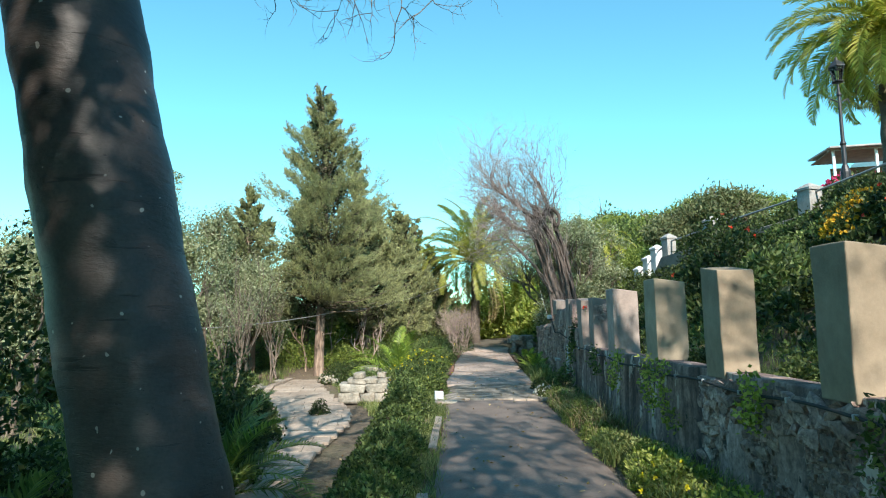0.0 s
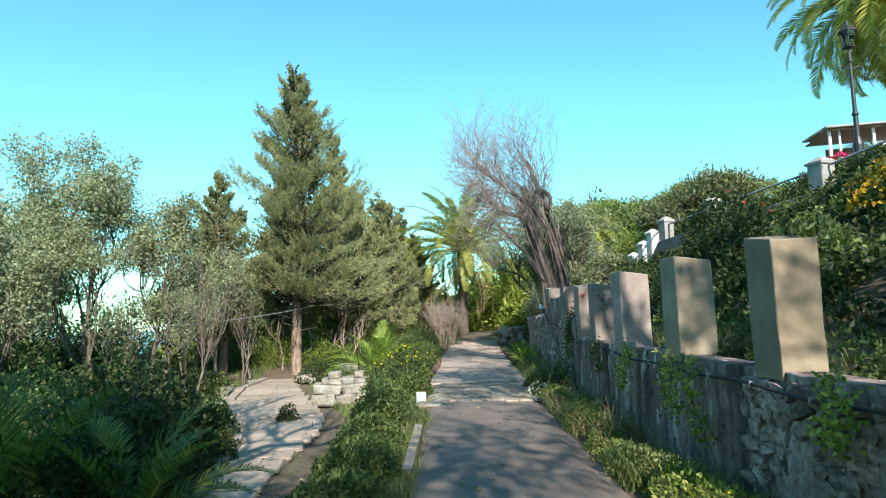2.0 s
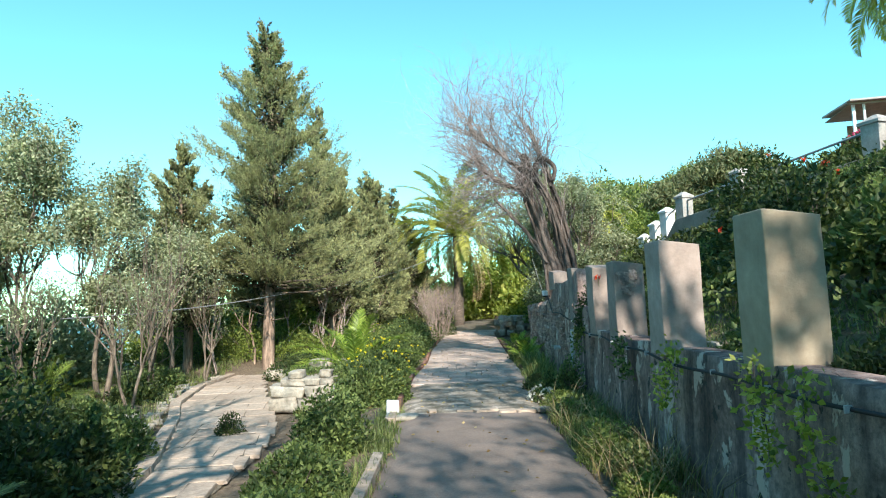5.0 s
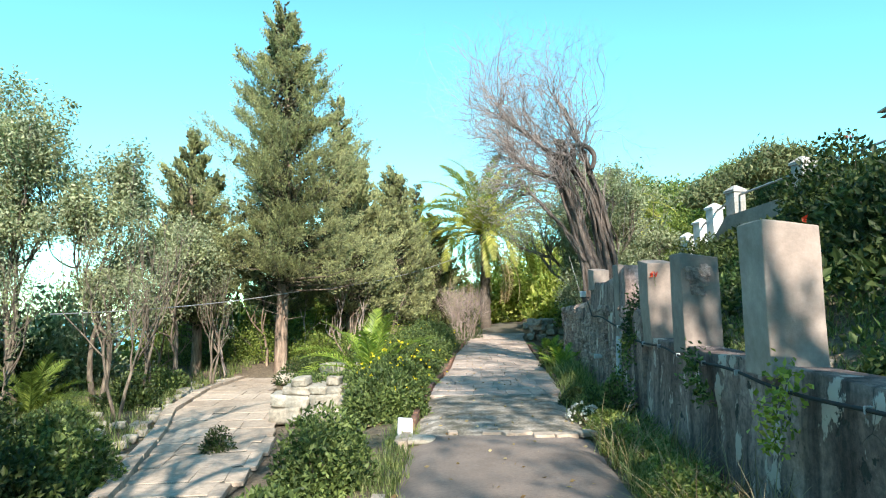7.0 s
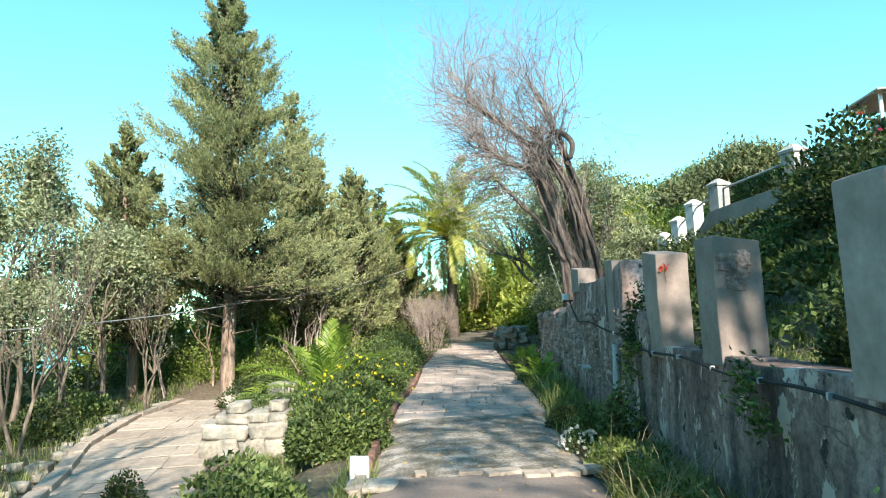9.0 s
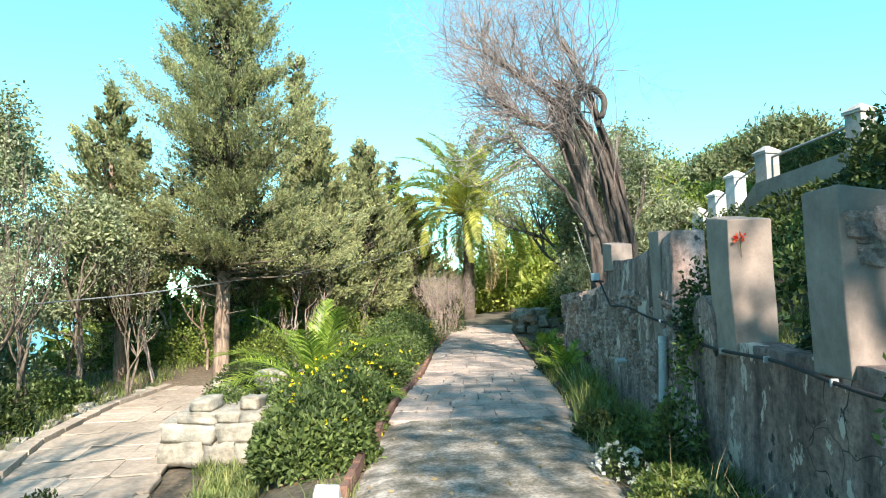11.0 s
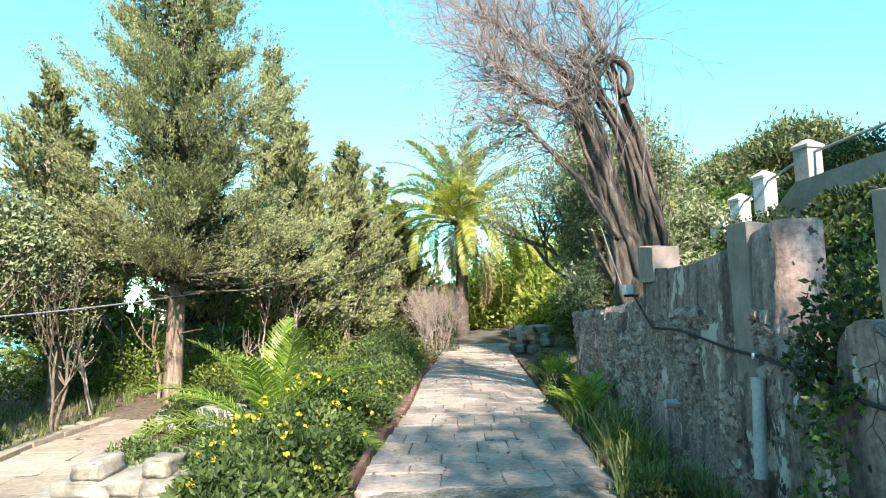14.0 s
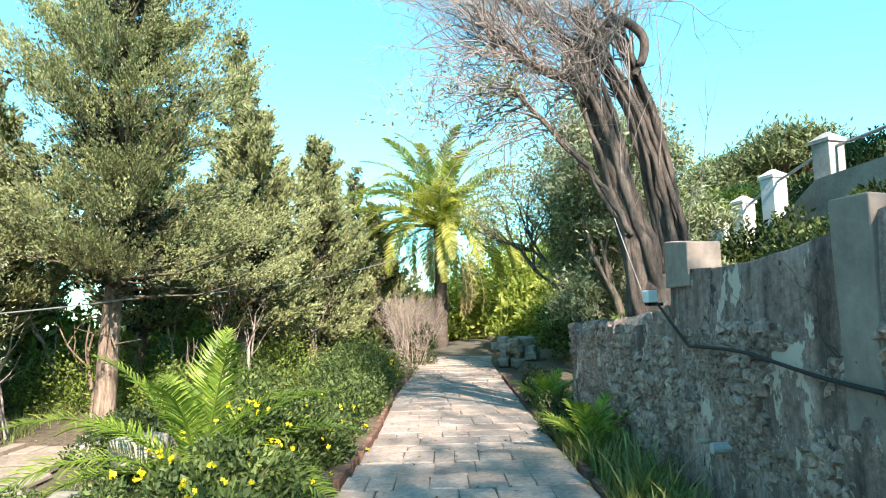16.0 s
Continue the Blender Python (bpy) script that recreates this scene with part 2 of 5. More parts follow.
def flaking_plaster():
    """Grey render with dark run-off stains, pale flaked patches and fine cracks."""
    m, nt, ns, ln, bs = nodes_of("stained_plaster")
    base = ramp(nt, noise_of(nt, 1.3, 8, 0.65, (1, 1, 0.45)), [(0.32, (0.145, 0.093, 0.077)), (0.5, (0.32, 0.222, 0.19)), (0.7, (0.50, 0.368, 0.325))])
    grain = ramp(nt, noise_of(nt, 14, 6, 0.75), [(0.34, (0.45,) * 3), (0.62, (1.2,) * 3)])
    col = mixed(nt, 1.0, base, grain, "MULTIPLY")
    runs = ramp(nt, noise_of(nt, 4.5, 5, 0.6, (1, 1, 0.07)), [(0.36, (0.36, 0.35, 0.36)), (0.52, (0.95,) * 3), (0.7, (1.18,) * 3)])
    col = mixed(nt, 1.0, col, runs, "MULTIPLY")
    chips = ramp(nt, noise_of(nt, 3.6, 5, 0.62, (1, 1, 0.6)), [(0.585, (0, 0, 0)), (0.61, (1, 1, 1))])
    col = mixed(nt, chips, col, (0.56, 0.455, 0.39))
    holes = ramp(nt, noise_of(nt, 5.5, 4, 0.6), [(0.335, (1, 1, 1)), (0.365, (0, 0, 0))])
    col = mixed(nt, holes, col, (0.05, 0.042, 0.035))
    vor = ns.new("ShaderNodeTexVoronoi")
    vor.feature = "DISTANCE_TO_EDGE"
    vor.inputs["Scale"].default_value = 2.4
    tc = ns.new("ShaderNodeTexCoord")
    wob = ns.new("ShaderNodeTexNoise")
    wob.inputs["Scale"].default_value = 2.5
    ln.new(tc.outputs["Object"], wob.inputs["Vector"])
    ln.new(mixed(nt, 0.3, tc.outputs["Object"], wob.outputs["Color"], "ADD"), vor.inputs["Vector"])
    crack = mixed(nt, 1.0, ramp(nt, vor.outputs["Distance"], [(0.002, (1, 1, 1)), (0.008, (0, 0, 0))]), ramp(nt, noise_of(nt, 1.1, 2, 0.5), [(0.5, (0, 0, 0)), (0.6, (1, 1, 1))]), "MULTIPLY")
    col = mixed(nt, crack, col, (0.035, 0.03, 0.027))
    ln.new(col, bs.inputs["Base Color"])
    bs.inputs["Roughness"].default_value = 0.95
    h = mixed(nt, 1.0, mixed(nt, 0.5, noise_of(nt, 12, 6, 0.7), chips), mixed(nt, 0.7, holes, crack), "SUBTRACT")
    b = ns.new("ShaderNodeBump")
    b.inputs["Strength"].default_value, b.inputs["Distance"].default_value = 0.8, 0.03
    ln.new(h, b.inputs["Height"])
    ln.new(b.outputs[0], bs.inputs["Normal"])
    return m


plaster = flaking_plaster()
# Greyer copy of pillar_plaster: the far pillars' shade is put into its colour.
pillar_grey = surface("grey_pillar_plaster", [(0.3, (0.26, 0.208, 0.18)), (0.7, (0.45, 0.372, 0.33))], [(0.3, (0.8,) * 3), (0.7, (1.08,) * 3)], 1.6, 14, 0.9, 0.4, 25, dist=0.008, vary=0.3)
pillar_plaster = surface("pillar_plaster", [(0.3, (0.26, 0.208, 0.145)), (0.7, (0.43, 0.355, 0.26))], [(0.3, (0.85,) * 3), (0.7, (1.06,) * 3)], 1.6, 14, 0.9, 0.35, 25, dist=0.008, vary=0.3)
rubble = surface("rubble_stone", [(0.3, (0.20, 0.134, 0.112)), (0.7, (0.60, 0.45, 0.395))], HARD, 3, 22, 0.95, 0.8, 25, coord="World", vary=0.35, dist=0.02)
pale_rock = surface("pale_rock", [(0.3, (0.26, 0.235, 0.19)), (0.7, (0.46, 0.425, 0.36))], [(0.3, (0.6,) * 3), (0.65, (1.15,) * 3)], 3, 14, 0.95, 0.8, 20, coord="World", vary=0.2, dist=0.02)
white_paint = surface("white_paint", [(0.3, (0.70, 0.70, 0.69)), (0.7, (0.82, 0.82, 0.81))], [(0.3, (0.88,) * 3), (0.6, (1.0,) * 3)], 3, 20, 0.7, 0.2)
concrete = surface("grey_concrete", [(0.3, (0.26, 0.25, 0.235)), (0.7, (0.44, 0.42, 0.39))], GREY, 1.5, 16, 0.9, 0.4, 25)
iron = surface("black_iron", [(0.3, (0.02, 0.02, 0.022)), (0.7, (0.045, 0.045, 0.05))], GREY, 4, 30, 0.45, 0.15, metal=0.3)
rail_metal = surface("grey_rail", [(0.3, (0.25, 0.26, 0.27)), (0.7, (0.38, 0.39, 0.40))], GREY, 4, 30, 0.5, 0.1, metal=0.3)
hose_black = surface("black_plastic", [(0.3, (0.012, 0.012, 0.013)), (0.7, (0.03, 0.03, 0.03))], GREY, 4, 30, 0.75, 0.1)
pvc = surface("grey_plastic_pipe", [(0.3, (0.36, 0.37, 0.38)), (0.7, (0.48, 0.49, 0.50))], GREY, 4, 30, 0.45, 0.1)
sea = surface("sea", [(0.3, (0.02, 0.10, 0.16)), (0.7, (0.05, 0.18, 0.25))], GREY, 0.02, 0.4, 0.3, 0.08, 0.3, dist=0.2)
timber = surface("veranda_timber", [(0.3, (0.17, 0.11, 0.07)), (0.7, (0.30, 0.21, 0.14))], GREY, 2, 18, 0.7, 0.3)
tile_roof = surface("roof_sheet", [(0.3, (0.30, 0.27, 0.25)), (0.7, (0.45, 0.42, 0.40))], GREY, 2, 12, 0.8, 0.3)
glass = nodes_of("lamp_glass")[0]
glass.node_tree.nodes["Principled BSDF"].inputs["Transmission Weight"].default_value = 1.0
glass.node_tree.nodes["Principled BSDF"].inputs["Roughness"].default_value = 0.1
glass.node_tree.nodes["Principled BSDF"].inputs["Base Color"].default_value = (0.85, 0.93, 0.92, 1)

# ---- plan ----
LEFT = ([-30, 6, 11, 14, 17.4, 21, 25.6, 31, 36, 42, 48, 60], [-0.2, -0.12, 0.0, 0.0, 0.06, 0.33, 0.45, 0.9, 1.3, 2.6, 5.5, 12])
RIGHT = ([-30, 6, 11, 14.6, 17.6, 21.7, 26, 32, 36, 42, 48, 60], [1.6, 1.71, 1.9, 2.08, 2.33, 2.55, 2.8, 3.1, 3.7, 5.4, 8.5, 15])
WALL = ([-30, 4, 8, 10, 12, 13.5, 15.3, 18, 22, 60], [2.47, 2.54, 2.61, 2.63, 2.76, 2.87, 2.965, 3.075, 3.215, 4.545])
LOW_L = ([-30, 8.3, 12, 15.5, 17.5, 20.7, 23.3], [-2.3, -2.35, -2.9, -3.95, -4.7, -5.3, -5.3])
LOW_R = ([-30, 8, 10, 12.8, 14.6, 16.8, 18.5, 22.5, 23.3], [-1.6, -1.8, -1.93, -1.85, -2.03, -2.65, -3.2, -4.3, -4.5])


def along(table, y):
    return np.interp(y, *table)


def wall_x(y):
    return along(WALL, np.asarray(y, float))


def smooth(a, b, x):
    t = np.clip((x - a) / (b - a), 0, 1)
    return t * t * (3 - 2 * t)


def path_z(y):
    return 0.55 * smooth(24, 44, np.asarray(y, float))


def ground_z(x, y):
    """Height of the bare ground."""
    x, y = np.asarray(x, float), np.asarray(y, float)
    u = x - wall_x(y)
    z = path_z(y) - 0.05
    z = z - 0.38 * smooth(0.35, 1.5, along(LEFT, y) - x) * (1 - smooth(22, 27, y))
    far = np.maximum(-u - 9.0, 0)
    z = z - 0.10 * far - 0.22 * np.maximum(far - 6, 0) * smooth(6, 14, far)
    step = np.where(y < 22.5, 0.95, 0.25) * smooth(0.08, 0.32, u)
    rise = np.maximum(u - 1.2, 0)
    z = z + step + 0.57 * np.minimum(rise, 7.5) * smooth(-30, -10, y) + 0.10 * np.clip(rise - 9, 0, 30)
    return z

# ---- the large structure ----
def terrain():
    us = np.concatenate([[-900, -500, -250, -140, -90, -65, -50, -40, -33, -28], np.arange(-24, -8, 1.0), np.arange(-8, -2.5, 0.5), np.arange(-2.4, 0.05, 0.25), [0.08, 0.16, 0.24, 0.32, 0.6, 0.9, 1.2], np.arange(1.6, 10, 0.5), np.arange(10, 22, 1.5), [24, 28, 34, 42, 55, 80, 130, 250, 500, 900]])
    ys = np.concatenate([[-700, -300, -140, -80, -50, -36, -26, -20, -16], np.arange(-13, 2, 1.0), np.arange(2, 34, 0.4), np.arange(34, 62, 1.5), [66, 74, 86, 100, 130, 180, 300, 600, 1200]])
    Y, U = np.meshgrid(ys, us, indexing="ij")
    X = U + wall_x(np.clip(Y, -30, 60))
    Z = ground_z(X, np.clip(Y, -60, 70))
    bump = np.array([noise.noise((a * 0.7, b * 0.7, 0)) for a, b in zip(X.ravel(), Y.ravel())]).reshape(X.shape)
    low = (X > along(LOW_L, Y) - 0.4) & (X < along(LOW_R, Y) + 0.4) & (Y < 24)
    off = ((X < along(LEFT, Y) - 0.3) & ~low) | (U > 0.5)
    Z = Z + bump * 0.10 * off - 0.03
    Z = np.maximum(Z, -42)
    n, k = Y.shape
    i = np.arange(n - 1)[:, None] * k + np.arange(k - 1)[None]
    f = np.stack([i, i + 1, i + k + 1, i + k], -1).reshape(-1, 4)
    ob = new("ground", np_mesh("ground", np.stack([X, Y, Z], -1), f, soil, True))
    return tagged(ob, "dry brown earth with leaf litter and sparse weeds", "ground", kind="structure")


terrain()
bm = bmesh.new()
bmesh.ops.create_circle(bm, cap_ends=True, segments=64, radius=4500)
bmesh.ops.translate(bm, verts=bm.verts, vec=(0, 0, -30))
tagged(part("water", bm, sea, None), "blue calm sea below the garden", "sea", kind="structure")


def strip(name, a, b, ys, lift, mat, label, category, thick=0.06, drop=0.0):
    """A paved bed between two edge lines, with depth."""
    a, b = along(a, ys), along(b, ys)
    n, k = len(ys), 9
    t = np.linspace(0, 1, k)
    X = a[:, None] * (1 - t) + b[:, None] * t
    Y = np.repeat(ys[:, None], k, 1)
    Z = (path_z(ys) + lift - drop)[:, None] + np.zeros((n, k))
    Z[:, 0] -= thick
    Z[:, -1] -= thick
    i = np.arange(n - 1)[:, None] * k + np.arange(k - 1)[None]
    f = np.stack([i, i + 1, i + k + 1, i + k], -1).reshape(-1, 4)
    return tagged(new(name, np_mesh(name, np.stack([X, Y, Z], -1), f, mat, True)), label, category, kind="structure")


path_near = strip("path_asphalt", LEFT, RIGHT, np.arange(-25, 13.2, 0.4), 0.0, asphalt, "worn grey asphalt garden path dappled with shade", "path")
path_mossy = strip("path_concrete", LEFT, RIGHT, np.arange(13.0, 16.6, 0.4), -0.004, mossy, "mossy speckled concrete stretch of garden path", "path")
path_far = strip("path_paved", LEFT, RIGHT, np.arange(16.2, 58, 0.4), -0.012, joint, "garden path of weathered grey flagstones with earthy joints", "path")
path_low = strip("path_lower", LOW_L, LOW_R, np.arange(-10, 23.4, 0.4), 0.0, joint, "pale stone-paved lower garden path", "path", drop=0.385)


def wall_block(name, y0, y1, top0, top1, mat, label, depth=0.34, sag=0.0, proud=0.0):
    """A length of retaining wall that follows the plan line, with an uneven face."""
    ys = np.linspace(y0, y1, max(4, int((y1 - y0) / 0.12)))
    hs = np.linspace(0, 1, 14)
    top = np.interp(ys, [y0, y1], [top0, top1]) - sag * np.sin(np.pi * (ys - y0) / (y1 - y0))
    n, k = len(ys), len(hs)
    V = np.zeros((n, k + 4, 3))
    for j, h in enumerate(hs):
        V[:, j, 0], V[:, j, 1], V[:, j, 2] = wall_x(ys) - proud + 0.05 * (h - 0.5), ys, -0.3 + (top + 0.3) * h
    rough = np.array([noise.fractal((y * 1.7, z * 1.7, 3.1), 1.0, 2.0, 4) for y, z in zip(V[:, :k, 1].ravel(), V[:, :k, 2].ravel())]).reshape(n, k)
    V[:, :k, 0] += rough * 0.03
    for j, (dx, dz) in enumerate(((0.03, 0.012), (depth - 0.03, 0.012), (depth, -0.01), (depth, -9))):
        V[:, k + j, 0], V[:, k + j, 1] = wall_x(ys) - proud + dx, ys
        V[:, k + j, 2] = top + dz if dz > -1 else -0.3
    V[:, k, 2] += rough[:, -1] * 0.02
    kk = k + 4
    i = np.arange(n - 1)[:, None] * kk + np.arange(kk)[None]
    j = np.arange(n - 1)[:, None] * kk + (np.arange(kk)[None] + 1) % kk
    f = np.stack([i, j, j + kk, i + kk], -1).reshape(-1, 4)
    me = np_mesh(name, V, f, mat, True)
    b = bmesh.new()
    b.from_mesh(me)
    bmesh.ops.holes_fill(b, edges=[e for e in b.edges if e.is_boundary], sides=0)
    bmesh.ops.recalc_face_normals(b, faces=b.faces)
    b.to_mesh(me)
    b.free()
    return tagged(new(name, me), label, "wall", kind="structure")


wall_main = wall_block("wall_retaining", -14, 14.95, 0.98, 1.02, plaster, "low retaining wall of stained crumbling grey plaster over rubble")
wall_high = wall_block("wall_high", 14.95, 18.05, 2.0, 1.88, plaster, "taller grey plastered parapet with a sagging top", sag=0.12)
wall_rubble = wall_block("wall_rubble", 18.05, 22.3, 1.45, 1.15, plaster, "crumbling rubble stone retaining wall with moss")


def pillar(y, length, left, right, top, base, seed=0):
    """A plastered square post with a shallow pyramid cap; y is its front face."""
    b = bmesh.new()
    bmesh.ops.create_cube(b, size=1)
    bmesh.ops.scale(b, vec=(right - left, length, top - base), verts=b.verts)
    bmesh.ops.translate(b, vec=(0, 0, (top - base) / 2), verts=b.verts)
    up = [f for f in b.faces if f.normal.z > 0.9]
    bmesh.ops.inset_region(b, faces=up, thickness=0.11)
    up = max(b.faces, key=lambda f: f.calc_center_median().z - f.calc_area() * 0.001)
    for v in up.verts:
        v.co.z += 0.05
    bmesh.ops.bevel(b, geom=b.edges[:], offset=0.010, segments=2, affect="EDGES", profile=0.5)
    bmesh.ops.subdivide_edges(b, edges=[e for e in b.edges if e.calc_length() > 0.25], cuts=4, use_grid_fill=True)
    for v in b.verts:
        v.co += Vector((noise.noise(v.co * 2 + Vector((seed, 0, 0))), noise.noise(v.co * 2 + Vector((0, seed, 5))), 0)) * 0.012
        v.co += noise.noise_vector(v.co * 9 + Vector((seed, 0, 0))) * 0.004
    ob = part("pillar", b, pillar_plaster if y < 9 else pillar_grey, None)
    ob.matrix_world = pose((left + right) / 2, y + length / 2, base, math.sin(seed) * 0.6, math.sin(seed * 1.7) * 0.5, 1.5)
    return tagged(ob, "square plastered garden post with a shallow pointed cap", "pillar", "posts on the retaining wall")


for k, row in enumerate(((0.3, 0.38, 2.47, 2.85, 1.96, 0.95), (2.2, 0.38, 2.49, 2.88, 1.96, 0.95), (4.06, 0.37, 2.53, 2.92, 1.94, 0.97), (6.07, 0.38, 2.58, 2.92, 1.97, 0.96), (8.07, 0.38, 2.63, 3.02, 1.98, 0.96), (9.8, 0.36, 2.565, 2.95, 1.95, 0.96), (11.95, 0.32, 2.75, 3.13, 1.90, 0.96), (13.5, 0.36, 2.87, 3.2, 1.95, 0.92), (15.32, 0.28, 2.955, 3.36, 2.0, 0.9), (17.6, 0.45, 3.06, 3.35, 2.08, 1.72))):
    pillar(*row, seed=k * 7.3)


# ---- plants: one function for each kind ----
def ball(r, n):
    """Points inside a unit ball."""
    return unit(r.normal(size=(n, 3))) * r.uniform(0, 1, (n, 1)) ** 0.42


def lumpy(r, n, rx, ry, h, inner=0.55, lump=0.3, scale=1.6):
    """Points through the outer part of a lumpy mound, and their outward directions."""
    d = unit(r.normal(size=(n, 3)))
    d[:, 2] = np.abs(d[:, 2])
    k = r.uniform(inner ** 2, 1, n) ** 0.5
    off = r.uniform(-50, 50, 3)
    q = d * np.array([rx, ry, h]) * scale
    w = np.array([noise.noise(Vector(a) + Vector(off)) for a in q])
    return d * np.array([rx, ry, h]) * (k * (1 + lump * w))[:, None], d


def shrub(name, label, x, y, rx, ry, h, leafmat, n, leaf, width, seed, z=None, flowers=0, petal=None, petal_size=0.03, lump=0.35, pull=0.45, stems=True, inner=0.5):
    r = np.random.default_rng(seed)
    z = float(ground_z(x, y)) - 0.04 if z is None else z
    t = thing(name, label, "shrub", pose(x, y, z))
    p, d = lumpy(r, n, rx, ry, h, inner, lump)
    p[:, 2] = np.maximum(p[:, 2], 0.03)
    v, f = leaf_cloud(r, p, leaf, width, d + np.array([0, 0, 0.5]), pull)
    part("foliage", np_mesh("foliage", v, f, leafmat), None, t)
    if stems:
        lines = []
        for _ in range(9):
            a, b = r.uniform(0, 6.28), r.uniform(0.2, 0.75)
            tip = np.array([math.cos(a) * rx * b, math.sin(a) * ry * b, h * r.uniform(0.6, 0.9)])
            k = np.linspace(0, 1, 5)[:, None]
            lines.append((k * tip + np.array([0, 0, -0.05]) + r.normal(size=(5, 3)) * 0.02, np.linspace(0.014, 0.004, 5)))
        v, f = tubes(lines, 5)
        tagged(part("stems", np_mesh("stems", v, f, bark, True), None, t), kind="stuff")
    if flowers:
        p, d = lumpy(r, flowers, rx, ry, h, 0.96, lump)
        c = np.repeat(p * 1.04, 6, 0)
        v, f = leaf_cloud(r, c, petal_size, petal_size * 0.6, np.repeat(d, 6, 0), 0.3)
        tagged(part("flowers", np_mesh("flowers", v, f, petal), None, t, "small bright blossoms"), kind="stuff")
    return t


def cypress(x, y, top, radius, seed, bare=1.8, n=150, per=16, trunk=0.12, lean=0.0, leaf=0.105, sprays=16):
    """Boughs that carry upswept plumes of scale leaves, round a dense heart coloured dark for shade."""
    r = np.random.default_rng(seed)
    z = float(ground_z(x, y)) - 0.1
    h = top - z
    t = thing("cypress_tree", "tall conical cypress with dark ragged foliage and reddish bare trunk", "tree", pose(x, y, z))
    k = np.linspace(0, 1, 12)
    axis = np.stack([lean * k + 0.1 * np.sin(k * 5 + seed), 0.1 * np.cos(k * 4 + seed), k * h * 0.97], 1)
    v, f = tubes([(axis, trunk * (1.25 - k * 1.2) + 0.01)], 10)
    part("trunk", np_mesh("trunk", v, f, bark_red, True), None, t)
    g = (np.arange(n) + r.random(n)) / n
    g = 1 - (1 - g) ** 0.62
    a = np.arange(n) * 2.39996 + r.normal(size=n) * 0.5
    lobe = np.array([noise.noise((math.cos(b) * 1.5, math.sin(b) * 1.5, c * h * 0.9 + seed)) for b, c in zip(a, g)])
    R = radius * np.minimum(1, 0.62 + g * 3.0) * (1 - g) ** 0.95 * np.clip(1 + 1.1 * lobe, 0.45, 1.5) * r.uniform(0.55, 1.2, n) + 0.10
    root = np.stack([np.interp(bare + (h - bare) * g, axis[:, 2], axis[:, 0]), 0 * g, bare + (h - bare) * g - R * 0.25], 1)
    rise = r.uniform(0.15, 0.6, n) * np.minimum(1, 0.25 + 2.5 * g) + 0.5 * g
    out = np.stack([np.cos(a), np.sin(a), rise], 1)
    tip = root + out * R[:, None]
    lines = [([p, (p + q) / 2 - np.array([0, 0, 0.06 * s]), q], [0.012 + 0.012 * s, 0.012, 0.004]) for p, q, s in zip(root, tip, R)]
    for i in range(14):
        b, c = r.uniform(0, 6.283), r.uniform(0.5, 1.1) * bare
        e = np.array([math.cos(b), math.sin(b), r.uniform(-0.1, 0.5)]) * r.uniform(0.3, 1.0)
        lines.append(([np.array([0, 0, c]), np.array([0, 0, c]) + e], [0.02, 0.005]))
    v, f = tubes(lines, 4)
    tagged(part("branches", np_mesh("branches", v, f, bark, True), None, t), kind="stuff")
    m = n * sprays
    reach = np.repeat(R, sprays)
    w = 1.08 - 0.62 * r.random(m) ** 1.3
    side = np.repeat(np.stack([-np.sin(a), np.cos(a), 0 * a], 1), sprays, 0)
    fan = r.normal(size=m) * (0.06 + 0.095 * reach) * (1.25 - 0.5 * w)
    at = np.repeat(root, sprays, 0) + np.repeat(out, sprays, 0) * (reach * w)[:, None] + side * fan[:, None] + np.array([0, 0, 1.0]) * (r.normal(size=m) * (0.04 + 0.02 * reach))[:, None]
    way = unit(np.repeat(out, sprays, 0) * 0.8 + side * (fan / (0.2 + 0.3 * reach))[:, None] * 0.5 + np.array([0, 0, 0.5]) + r.normal(size=(m, 3)) * 0.25)
    size = r.uniform(0.6, 1.4, m) * (0.125 + 0.065 * np.minimum(reach, 1.8))
    q = m * per
    u = r.uniform(0, 1, q)
    girth = np.repeat(size, per) * 0.42 * np.sin(np.pi * np.clip(0.12 + 0.86 * u, 0, 1)) ** 0.8
    off = unit(r.normal(size=(q, 3)))
    W = np.repeat(way, per, 0)
    c = np.repeat(at, per, 0) + W * (np.repeat(size, per) * (u * 1.8 - 0.4))[:, None] + off * (girth * r.uniform(0.3, 1.0, q))[:, None]
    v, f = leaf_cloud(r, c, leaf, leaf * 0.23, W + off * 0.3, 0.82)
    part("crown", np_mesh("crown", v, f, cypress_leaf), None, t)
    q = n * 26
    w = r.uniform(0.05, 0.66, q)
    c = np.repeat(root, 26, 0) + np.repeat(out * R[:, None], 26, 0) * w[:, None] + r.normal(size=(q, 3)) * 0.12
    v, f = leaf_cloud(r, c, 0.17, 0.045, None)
    part("inner_foliage", np_mesh("inner_foliage", v, f, cypress_shade), None, t, "brownish inner foliage, darkened for the shade inside the crown")
    return t


